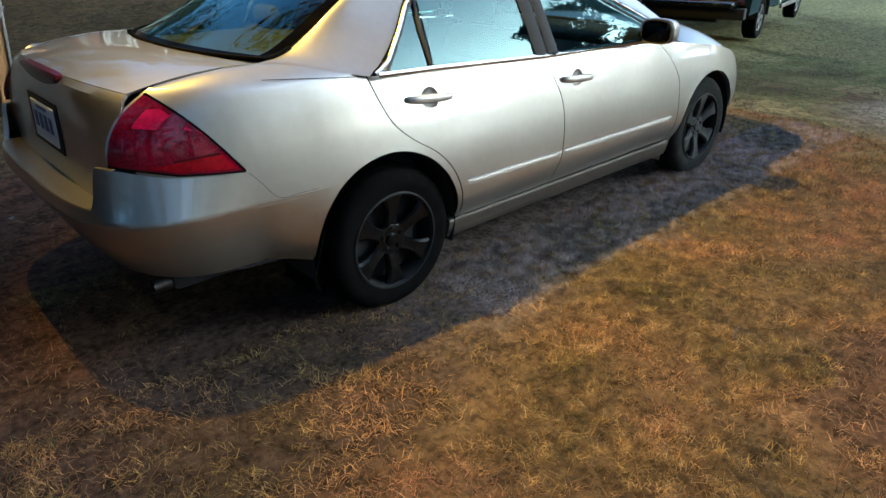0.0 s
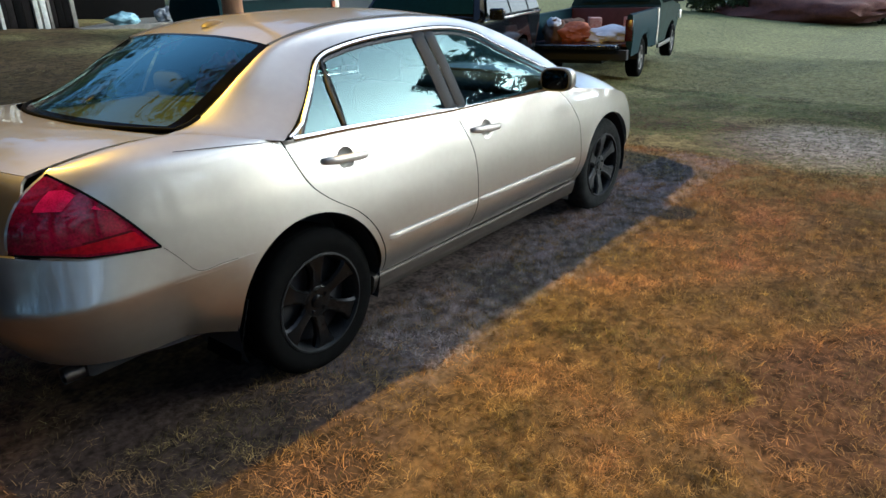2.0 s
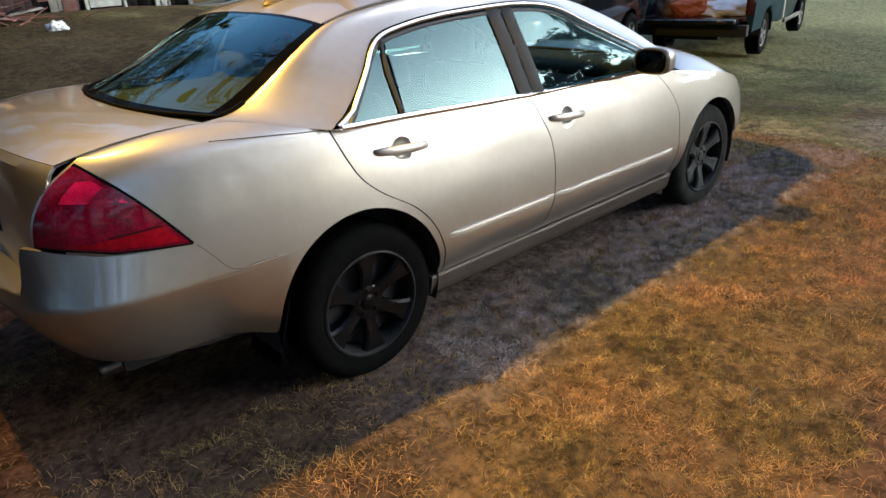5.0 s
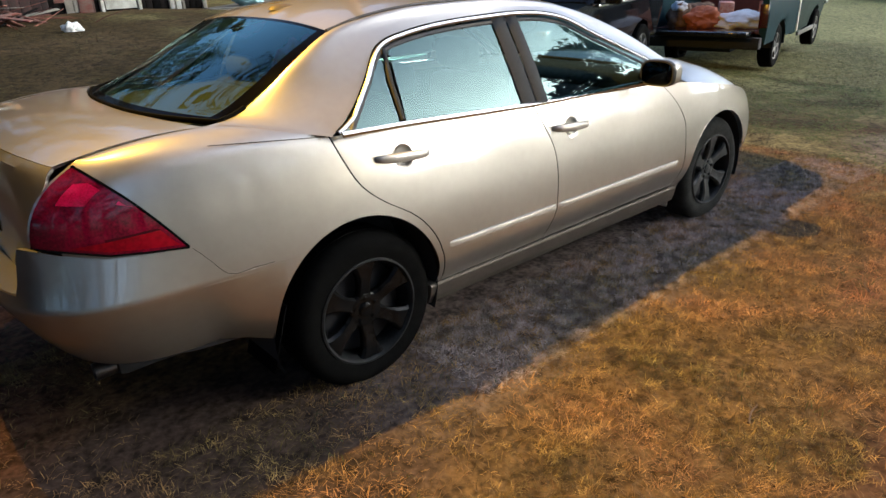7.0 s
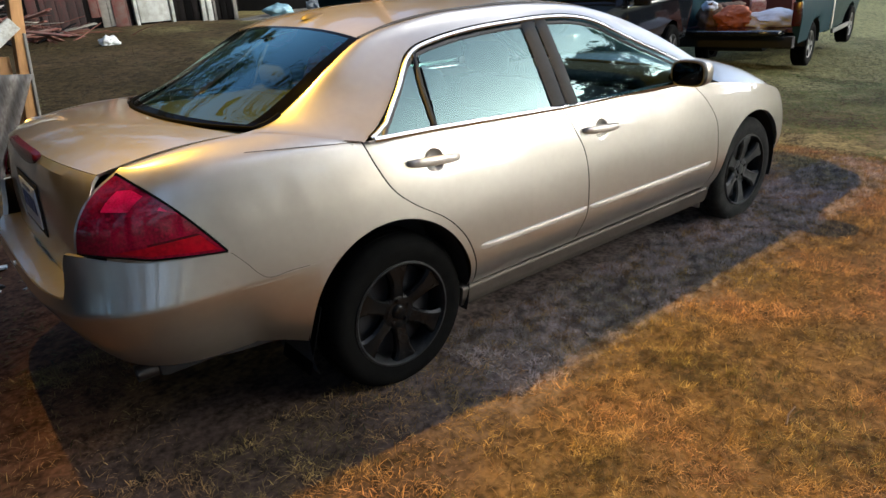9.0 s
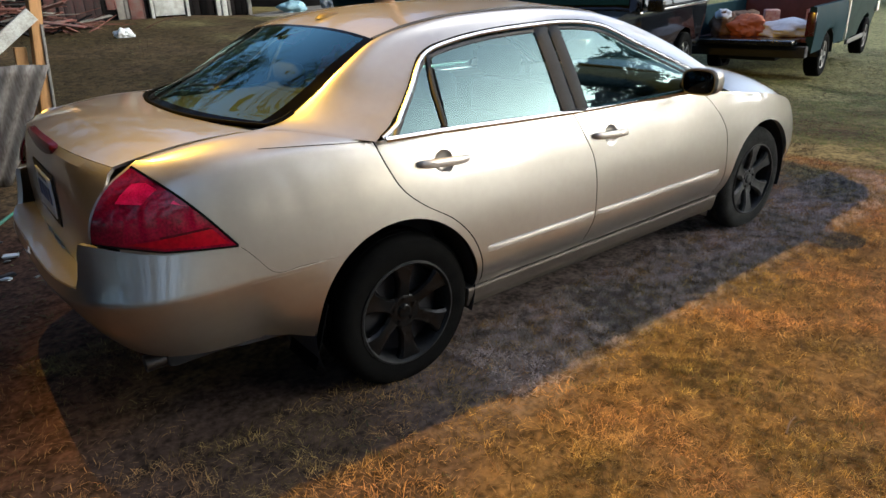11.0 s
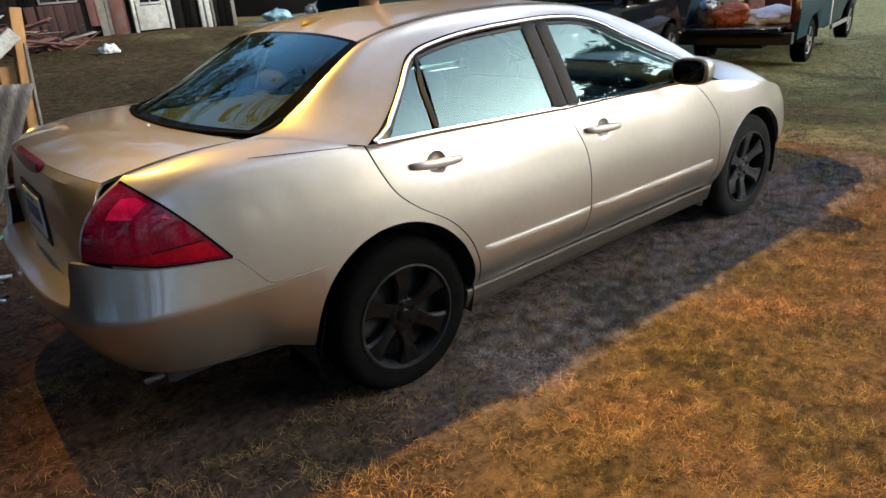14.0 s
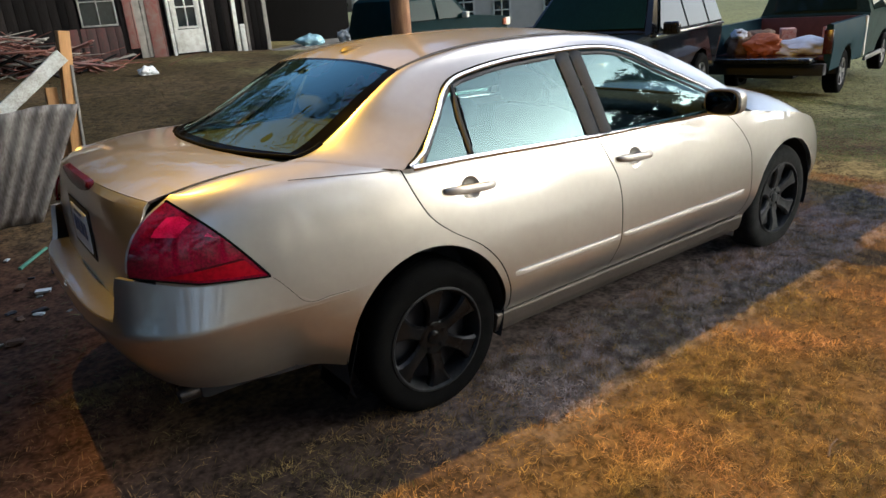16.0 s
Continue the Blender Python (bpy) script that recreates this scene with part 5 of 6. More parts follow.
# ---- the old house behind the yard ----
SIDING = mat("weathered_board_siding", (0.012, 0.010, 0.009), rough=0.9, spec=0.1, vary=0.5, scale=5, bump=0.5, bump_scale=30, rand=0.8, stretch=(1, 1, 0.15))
REDBOARD = mat("faded_red_boards", (0.17, 0.036, 0.025), rough=0.85, vary=0.6, scale=7, second=(0.17, 0.125, 0.10), bump=0.4, bump_scale=40, rand=0.3)
DARKRED_WOOD = mat("dark_red_stained_boards", (0.055, 0.016, 0.013), rough=0.9, vary=0.6, scale=6, second=(0.02, 0.014, 0.012), bump=0.4, bump_scale=30, rand=0.5, stretch=(1, 1, 0.15))
WHITEWOOD = mat("peeling_white_paint", (0.60, 0.62, 0.56), rough=0.7, vary=0.35, scale=9, second=(0.36, 0.34, 0.28), bump=0.3, bump_scale=60)
PANE = mat("dark_window_pane", (0.02, 0.025, 0.025), rough=0.08, spec=0.8, vary=0.3)
ROOFTIN = mat("rusty_roof_tin", (0.22, 0.15, 0.11), rough=0.6, metal=0.3, vary=0.5, scale=4)
PALEWALL = mat("beige_stucco", (0.42, 0.40, 0.35), rough=0.9, vary=0.15, scale=4, bump=0.2, bump_scale=80)
# raw lumber with the lamp's orange light put into its colour
NEWWOOD = mat("lamplit_raw_lumber", (0.52, 0.28, 0.10), rough=0.75, vary=0.3, scale=8, bump=0.25, bump_scale=50, stretch=(1, 1, 0.12))
DULLWOOD = mat("dull_grey_frame_paint", (0.26, 0.25, 0.22), rough=0.8, vary=0.5, scale=9, bump=0.3, bump_scale=60)
GREYWOOD = mat("grey_weathered_wood", (0.27, 0.25, 0.21), rough=0.9, vary=0.45, scale=8, bump=0.4, bump_scale=40)
ZINC = mat("weathered_corrugated_steel", (0.27, 0.255, 0.23), rough=0.65, metal=0.2, vary=0.5, scale=7, second=(0.12, 0.10, 0.085), bump=0.15, bump_scale=60, stretch=(1, 1, 0.2))


def boards(parent, x0, x1, y, z0, z1, material, width=0.16, seed=3, name="board"):
    """Upright boards side by side, each a little uneven."""
    r = random.Random(seed)
    x = x0
    while x < x1 - 0.02:
        w = min(width * r.uniform(0.85, 1.15), x1 - x)
        bm = bmesh.new()
        d = r.uniform(-0.006, 0.006)
        box(bm, (x + 0.003, y - 0.022 + d, z0 + r.uniform(0, 0.05)), (x + w - 0.003, y + 0.006 + d, z1), 0.003)
        part(name, bm, material, parent)
        x += w


def sash(parent, x0, x1, y, z0, z1, cols, rows, t=0.035, name="window_frame", frame=WHITEWOOD):
    bm = bmesh.new()
    for i in range(cols + 1):
        x = x0 + (x1 - x0) * i / cols
        w = t if i in (0, cols) else t * 0.6
        box(bm, (x - w / 2, y - 0.03, z0), (x + w / 2, y, z1), 0.004)
    for j in range(rows + 1):
        z = z0 + (z1 - z0) * j / rows
        w = t if j in (0, rows) else t * 0.6
        box(bm, (x0 - t / 2, y - 0.027, z - w / 2), (x1 + t / 2, y - 0.003, z + w / 2), 0.004)
    part(name, bm, frame, parent, "peeling sash bars")
    for i in range(cols):
        for j in range(rows):
            bm = bmesh.new()
            a, b = x0 + (x1 - x0) * i / cols, x0 + (x1 - x0) * (i + 1) / cols
            c, d = z0 + (z1 - z0) * j / rows, z0 + (z1 - z0) * (j + 1) / rows
            box(bm, (a + 0.012, y - 0.006, c + 0.012), (b - 0.012, y - 0.002, d - 0.012))
            part("pane", bm, PANE, parent)


def old_house():
    h = thing("old_house", "dilapidated weathered wooden house with faded red boards", "house", (0, 0, 0))
    Y, Z = 13.25, 0.82
    bm = bmesh.new()
    box(bm, (-7.0, Y + 0.02, Z - 0.4), (4.15, Y + 4.0, Z + 3.0), 0.02)
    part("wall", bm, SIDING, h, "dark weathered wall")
    bm = bmesh.new()
    box(bm, (4.15, Y + 2.6, Z - 0.4), (7.9, Y + 4.0, Z + 3.0), 0.02)
    part("porch_wall", bm, SIDING, h, "dark wall at the back of the open porch")
    bm = bmesh.new()
    box(bm, (-7.4, Y - 0.7, Z + 2.75), (8.2, Y + 4.4, Z + 2.90), 0.02)
    part("roof", bm, ROOFTIN, h, "rusty tin roof")
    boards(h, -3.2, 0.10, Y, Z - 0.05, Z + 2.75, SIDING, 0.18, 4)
    boards(h, 0.90, 1.06, Y, Z - 0.02, Z + 2.75, SIDING, 0.15, 5)
    boards(h, -0.15, 0.90, Y, Z - 0.02, Z + 0.76, DARKRED_WOOD, 0.17, 15)
    boards(h, 1.20, 1.46, Y - 0.01, Z + 0.05, Z + 2.75, GREYWOOD, 0.14, 6, "grey_board")
    boards(h, 1.44, 1.76, Y - 0.03, Z + 0.02, Z + 2.75, REDBOARD, 0.30, 7, "red_board")
    boards(h, 1.00, 1.20, Y - 0.03, Z + 0.28, Z + 2.75, REDBOARD, 0.18, 8, "red_board")
    boards(h, 1.76, 1.86, Y, Z, Z + 2.75, SIDING, 0.15, 9)
    boards(h, 2.66, 3.30, Y + 0.01, Z, Z + 2.75, SIDING, 0.16, 10)
    boards(h, 3.62, 4.15, Y, Z, Z + 2.75, SIDING, 0.17, 12)
    w = new("window")
    w.parent = h
    tagged(w, "old sash window with grey panes")
    sash(w, 0.16, 0.84, Y - 0.01, Z + 0.80, Z + 1.75, 2, 2, frame=DULLWOOD)
    for x0, x1, y0, z1 in ((3.34, 3.44, Y - 0.06, 2.7), (3.48, 3.60, Y - 0.05, 0.62), (3.62, 3.68, Y - 0.05, 2.7), (4.10, 4.20, Y - 0.04, 2.75)):
        bm = bmesh.new()
        box(bm, (x0, y0, Z - 0.02), (x1, y0 + 0.09, Z + z1), 0.01)
        part("porch_post", bm, WHITEWOOD if x0 < 3.5 else GREYWOOD, h, "pale weathered post")
    bm = bmesh.new()
    box(bm, (4.15, Y - 0.3, Z - 0.35), (7.9, Y + 2.6, Z - 0.02), 0.02)
    part("porch_floor", bm, GREYWOOD, h)
    d = new("door")
    d.parent = h
    tagged(d, "white half-glazed door with peeling paint")
    bm = bmesh.new()
    box(bm, (1.96, Y - 0.09, Z + 0.10), (2.60, Y - 0.045, Z + 0.60), 0.006)
    for x in (1.96, 2.52):
        box(bm, (x, Y - 0.09, Z + 0.55), (x + 0.08, Y - 0.045, Z + 2.05), 0.006)
    box(bm, (1.96, Y - 0.09, Z + 1.95), (2.60, Y - 0.045, Z + 2.10), 0.006)
    part("door_leaf", bm, WHITEWOOD, d)
    sash(d, 2.05, 2.51, Y - 0.055, Z + 0.64, Z + 1.94, 2, 3, 0.045, "sash_bars")
    bm = bmesh.new()
    box(bm, (1.86, Y - 0.12, Z), (1.93, Y, Z + 2.2), 0.006)
    box(bm, (2.63, Y - 0.12, Z), (2.70, Y, Z + 2.2), 0.006)
    part("door_frame", bm, WHITEWOOD, d, "peeling white door frame")


old_house()


def sky_block_wall():
    """Plain dark board wall, added out of view to keep low sky off the car's tail."""
    bm = bmesh.new()
    box(bm, (-5.4, -0.6, -0.1), (-5.2, 8.5, 4.4), 0.01)
    w = part("wall_west", bm, SIDING, None)
    tagged(w, "plain dark board wall, added out of view to block low sky", "wall", kind="structure")


sky_block_wall()


def white_gate():
    g = thing("white_door", "white painted glazed double door frame by the porch", "door", (7.55, 14.3, float(ground_z(7.55, 14.3))), -30)
    for x0, x1 in ((-0.30, -0.13), (0.08, 0.20), (0.36, 0.42)):
        bm = bmesh.new()
        box(bm, (x0, -0.05, 0.0), (x1, 0.05, 2.6), 0.01)
        part("door_post", bm, WHITEWOOD, g)
    for z in (0.1, 0.85, 1.5, 2.1):
        bm = bmesh.new()
        box(bm, (0.20, -0.03, z), (0.36, 0.03, z + 0.06), 0.006)
        part("rail", bm, WHITEWOOD, g)


white_gate()


def pale_house():
    """A farther house with a light wall and small-paned windows, its front turned to the yard."""
    h = thing("pale_house", "low beige house with small-paned windows", "house", (15.6, 15.4, 0.30), -45)
    bm = bmesh.new()
    box(bm, (-7, 0, -0.4), (4.5, 6, 2.9), 0.02)
    part("wall", bm, PALEWALL, h)
    bm = bmesh.new()
    box(bm, (-7.5, -0.6, 2.9), (5.0, 6.5, 3.1), 0.02)
    part("roof", bm, ROOFTIN, h)
    for x0, x1 in ((-5.6, -4.9), (-3.2, -2.45), (-1.75, -1.15), (0.05, 0.72)):
        w = new("window")
        w.parent = h
        tagged(w, "small-paned window with white frame")
        sash(w, x0, x1, -0.01, 0.55, 1.9, 2, 4, 0.07)
    bm = bmesh.new()
    box(bm, (0.95, -0.05, -0.1), (1.75, 0.02, 2.1), 0.01)
    part("door", bm, GREYWOOD, h, "grey door")
    bm = bmesh.new()
    box(bm, (1.85, -0.35, -0.1), (2.0, -0.2, 2.9), 0.01)
    part("porch_post", bm, WHITEWOOD, h)


pale_house()
# utility pole
# brown pole wood, its colour pushed to orange for lamplight
POLEWOOD = mat("lamplit_pole_wood", (0.40, 0.21, 0.095), rough=0.9, vary=0.5, scale=5, second=(0.20, 0.10, 0.05), bump=0.7, bump_scale=22, stretch=(1, 1, 0.12))
pole = thing("utility_pole", "rough orange-brown wooden utility pole", "pole", (2.75, 5.35, float(ground_z(2.75, 5.35)) - 0.05))
bm = bmesh.new()
tube(bm, [(0, 0, 0), (0.01, 0, 1.5), (0.0, 0.02, 4.0), (0.03, 0, 8.0)], 0.145, 18, 0.11)
part("shaft", bm, POLEWOOD, pole)


# ---- parked vehicles ----
def vehicle_wheel(parent, x, y, r, k, material):
    w = new("wheel")
    w.parent = parent
    w.location = (x, y, r)
    bm = bmesh.new()
    lathe(bm, [(q, -k * a) for q, a in ((r * 0.6, 0.10), (r * 0.8, 0.125), (r * 0.94, 0.115), (r, 0.09), (r, -0.09), (r * 0.9, -0.12), (r * 0.6, -0.10))], 36)
    part("tyre", bm, RUBBER, w)
    bm = bmesh.new()
    lathe(bm, [(q, -k * a) for q, a in ((0.0, 0.085), (r * 0.18, 0.095), (r * 0.22, 0.07), (r * 0.5, 0.06), (r * 0.58, 0.10), (r * 0.62, 0.105), (r * 0.62, 0.0))], 36)
    part("rim", bm, material, w)
    for i in range(5):
        bm = bmesh.new()
        box(bm, (r * 0.18, -0.012, -r * 0.09), (r * 0.57, 0.012, r * 0.09), 0.006)
        bmesh.ops.translate(bm, verts=bm.verts, vec=(0, -k * 0.085, 0))
        bmesh.ops.rotate(bm, verts=bm.verts, cent=(0, 0, 0), matrix=Matrix.Rotation(radians(72 * i), 3, "Y"))
        part("spoke", bm, material, w)


def hull(bm, prof, w_low, w_top, z_mid, steps=7, inset=0.03):
    """A vehicle's shell from its side outline (x, z): the width falls from w_low to w_top above z_mid."""
    rows = []
    for q in np.linspace(-1, 1, steps):
        row = []
        for x, z in prof:
            hw = w_low - 0.16 * (z_mid - z) if z <= z_mid else w_low + (w_top - w_low) * (z - z_mid) / max(0.01, max(p[1] for p in prof) - z_mid)
            e = 1 - inset * max(0, abs(q) - 0.8) / 0.2
            row.append(bm.verts.new((x * e + (1 - e) * 1.5, q * hw, z if abs(q) < 0.99 else z - 0.012)))
        rows.append(row)
    n = len(prof)
    for a, b in zip(rows, rows[1:]):
        for j in range(n):
            bm.faces.new((a[j], a[(j + 1) % n], b[(j + 1) % n], b[j]))
    bm.faces.new(rows[0])
    bm.faces.new(rows[-1][::-1])


def side_glass(parent, quad, y0, slope, k, name="side_window", glass=None):
    """A pane on a vehicle's flank; quad: four (x, z)."""
    bm = bmesh.new()
    vs = [bm.verts.new((x, k * (y0 - slope * (z - quad[0][1])) , z)) for x, z in quad]
    f = bm.faces.new(vs)
    ext = bmesh.ops.extrude_face_region(bm, geom=[f])
    bmesh.ops.translate(bm, verts=[v for v in ext["geom"] if isinstance(v, bmesh.types.BMVert)], vec=(0, -k * 0.01, 0))
    part(name, bm, glass or DARKGLASS, parent, "dark side glass")


SCREEN = mat("green_windscreen", (0.006, 0.022, 0.018), rough=0.08, spec=0.05, vary=0.3, scale=3)
DARKGLASS = mat("dark_car_glass", (0.010, 0.020, 0.017), rough=0.03, spec=0.2, vary=0.2)
BLACKPAINT = mat("gloss_black_paint", (0.008, 0.009, 0.011), rough=0.07, spec=0.3, vary=0.2, scale=4)
TEALPAINT = mat("dark_teal_paint", (0.003, 0.016, 0.018), rough=0.45, spec=0.02, vary=0.25, scale=4)
BLUEPAINT = mat("faded_slate_blue_paint", (0.010, 0.032, 0.042), rough=0.5, spec=0.02, vary=0.5, scale=5, second=(0.018, 0.034, 0.038))
OLIVEPAINT = mat("faded_grey_green_paint", (0.030, 0.050, 0.042), rough=0.55, spec=0.02, vary=0.35, scale=5)
ALLOY = mat("dull_alloy", (0.12, 0.12, 0.115), rough=0.45, metal=0.7, vary=0.3, scale=30)
CREAM = mat("cream_primer", (0.66, 0.62, 0.50), rough=0.6, vary=0.15, scale=9)
DARKRED = mat("dark_red_lens", (0.05, 0.006, 0.007), rough=0.25, coat=0.2, vary=0.3, scale=20)
MAROON = mat("maroon_inner_panel", (0.10, 0.025, 0.025), rough=0.7, vary=0.3, scale=10)


def pickup():
    """Old full-size pickup seen from behind, tailgate down, its bed full of clutter. x ahead from the rear axle."""
    t = thing("pickup_truck", "old slate-blue pickup truck with tailgate down and loaded bed", "truck", (9.61, 3.39, float(ground_z(9.6, 3.2)) - 0.02), 12.0)
    for x in (0.0, 3.55):
        for k in (1, -1):
            vehicle_wheel(t, x, -k * 0.82, 0.365, k, ALLOY)
    # bedsides with their wheel opening
    for k in (1, -1):
        bm = bmesh.new()
        n = 40
        xs = np.linspace(-1.10, 1.42, n)
        outer = []
        for x in xs:
            arch = 0.37 + math.sqrt(max(0, 0.45**2 - x * x)) if abs(x) < 0.45 else 0.50
            rowz = [max(0.50, arch), 0.80, 0.92, 1.10, 1.20, 1.215]
            rowy = [0.965, 0.985, 0.99, 0.975, 0.955, 0.90]
            outer.append([bm.verts.new((x, -k * yy, max(zz, arch + 0.002 * i) if i < 2 else zz)) for i, (yy, zz) in enumerate(zip(rowy, rowz))] + [bm.verts.new((x, -k * 0.86, 1.20)), bm.verts.new((x, -k * 0.86, 0.70))])
        for a, b in zip(outer, outer[1:]):
            for j in range(7):
                bm.faces.new((a[j], b[j], b[j + 1], a[j + 1]))
        bm.faces.new(outer[0])
        bm.faces.new(outer[-1][::-1])
        part("bedside", bm, BLUEPAINT, t, "faded slate-blue bedside", smooth=40)
        bm = bmesh.new()
        box(bm, (-1.125, min(-k * 0.975, -k * 0.84), 0.76), (-1.085, max(-k * 0.975, -k * 0.84), 1.13), 0.012)
        part("tail_lamp", bm, DARKRED, t, "dark red tail lamp")
        bm = bmesh.new()
        rings = [[bm.verts.new((0.44 * math.cos(a), -k * yy, 0.37 + 0.44 * math.sin(a))) for a in np.linspace(0, math.pi, 20)] for yy in (0.96, 0.62)]
        for j in range(19):
            bm.faces.new((rings[0][j], rings[0][j + 1], rings[1][j + 1], rings[1][j]))
        bm.faces.new(rings[1])
        part("wheel_housing", bm, DARKPAINT, t)
    for nm, lo, hi, m_ in (("bed_floor", (-1.08, -0.88, 0.66), (1.42, 0.88, 0.72), MAROON), ("bed_front", (1.36, -0.90, 0.66), (1.43, 0.90, 1.20), MAROON), ("tailgate", (-1.62, -0.80, 0.66), (-1.10, 0.80, 0.73), BLACKPAINT), ("rear_bumper", (-1.30, -0.93, 0.44), (-1.12, 0.93, 0.62), DARKPAINT), ("frame", (-1.1, -0.45, 0.36), (4.2, 0.45, 0.56), DARKPAINT), ("cream_strip", (1.20, -0.998, 0.50), (1.285, -0.955, 1.20), CREAM), ("cream_strip", (1.20, 0.955, 0.50), (1.285, 0.998, 1.20), CREAM)):
        bm = bmesh.new()
        box(bm, lo, hi, 0.015)
        part(nm, bm, m_, t)
    # cab and bonnet
    bm = bmesh.new()
    hull(bm, [(1.53, 0.42), (1.53, 1.22), (1.62, 1.25), (1.75, 1.84), (1.95, 1.90), (2.75, 1.88), (2.95, 1.80), (3.38, 1.24), (4.25, 1.14), (4.42, 1.02), (4.45, 0.50), (4.1, 0.46), (4.0, 0.46), (3.98, 0.62), (3.82, 0.78), (3.55, 0.84), (3.28, 0.78), (3.12, 0.62), (3.10, 0.44)], 0.97, 0.74, 1.20, 9)
    part("cab", bm, OLIVEPAINT, t, "faded grey-green cab and bonnet", smooth=35)
    bm = bmesh.new()
    vs = [bm.verts.new(p) for p in ((1.60, -0.72, 1.30), (1.60, 0.72, 1.30), (1.725, 0.64, 1.76), (1.725, -0.64, 1.76))]
    f = bm.faces.new(vs)
    ext = bmesh.ops.extrude_face_region(bm, geom=[f])
    bmesh.ops.translate(bm, verts=[v for v in ext["geom"] if isinstance(v, bmesh.types.BMVert)], vec=(-0.012, 0, 0))
    part("rear_window", bm, DARKGLASS, t, "dark cab rear window")
    for k in (1, -1):
        side_glass(t, [(1.85, 1.27), (3.15, 1.27), (2.85, 1.72), (1.93, 1.78)], 0.965, 0.33, -k)
        bm = bmesh.new()
        box(bm, (3.02, min(-k * 0.97, -k * 1.20), 1.24), (3.12, max(-k * 0.97, -k * 1.20), 1.44), 0.02)
        part("door_mirror", bm, TRIM, t, "black door mirror")
        bm = bmesh.new()
        box(bm, (4.22, min(-k * 0.62, -k * 0.96), 0.80), (4.46, max(-k * 0.62, -k * 0.96), 1.0), 0.02)
        part("headlamp", bm, CREAM, t, "pale headlamp")
        bm = bmesh.new()
        box(bm, (1.56, min(-k * 0.975, -k * 0.93), 0.38), (3.05, max(-k * 0.975, -k * 0.93), 0.46), 0.01)
        part("rocker", bm, ALLOY, t)
    return t


truck = pickup()
TM = truck.matrix_world.copy()


def heap(name, label, category, at, size, material, seed, rough=0.35, m0=TM):
    """A soft crumpled bundle: a squashed lump with folds, flat underneath."""
    bm = bmesh.new()
    bmesh.ops.create_icosphere(bm, subdivisions=4, radius=1)
    for v in bm.verts:
        p = v.co.copy()
        f = 1 + rough * noise.noise(p * 1.7 + Vector((seed, 0, 0))) + 0.5 * rough * noise.noise(p * 4.5 + Vector((0, seed, 0))) + 0.2 * rough * abs(noise.noise(p * 11))
        v.co = Vector((p.x * size[0] * f, p.y * size[1] * f, max(-0.55, p.z * f) * size[2] + 0.55 * size[2]))
    ob = part(name, bm, material, None, smooth=70)
    ob.matrix_world = m0 @ Matrix.Translation(at)
    return tagged(ob, label, category)


ORANGE = mat("orange_sack_cloth", (0.42, 0.11, 0.03), rough=0.8, vary=0.5, scale=12, second=(0.25, 0.07, 0.03), bump=0.3, bump_scale=50)
WHITECLOTH = mat("white_plastic_sheet", (0.70, 0.72, 0.76), rough=0.5, vary=0.2, scale=10, bump=0.3, bump_scale=30)
BROWN = mat("brown_cloth", (0.16, 0.09, 0.05), rough=0.9, vary=0.5, scale=14)
SCARLET = mat("bright_red_nylon", (0.75, 0.02, 0.09), rough=0.55, vary=0.3, scale=12, bump=0.3, bump_scale=40)
heap("red_bag", "bulging bright red bag on the sedan's rear seat", "bag", (-0.78, 0.48, 0.60), (0.19, 0.14, 0.43), SCARLET, 41, 0.25, Matrix())
CARD = mat("red_print_card", (0.34, 0.08, 0.06), rough=0.7, vary=0.5, scale=18, second=(0.55, 0.42, 0.35))
heap("orange_sack", "crumpled orange sack in the truck bed", "sack", (-0.75, 0.16, 0.72), (0.34, 0.30, 0.21), ORANGE, 3)
heap("orange_sack", "brown and orange cloth bundle in the truck bed", "sack", (-0.72, 0.55, 0.72), (0.28, 0.22, 0.25), BROWN, 8)
heap("white_bag", "white plastic bag on a cloth bundle", "bag", (-0.80, 0.55, 0.99), (0.13, 0.14, 0.10), WHITECLOTH, 5)
heap("white_sheet", "crumpled white plastic sheet in the truck bed", "sheet", (-0.55, -0.42, 0.72), (0.45, 0.42, 0.17), WHITECLOTH, 11, 0.30)
heap("brown_sack", "bulging brown cloth sack in the truck bed", "sack", (-0.1, 0.45, 0.72), (0.40, 0.36, 0.24), BROWN, 14)
for at, rz, sx in (((0.2, 0.05, 0.72), 20, 0.22), ((0.5, -0.62, 0.72), -10, 0.16)):
    bm = bmesh.new()
    box(bm, (-sx, -0.12, 0), (sx, 0.12, 0.36), 0.01)
    part_ob = part("carton", bm, CARD, None)
    part_ob.matrix_world = TM @ pose(*at, 0, 0, rz)
    tagged(part_ob, "red and white printed carton in the truck bed", "box")


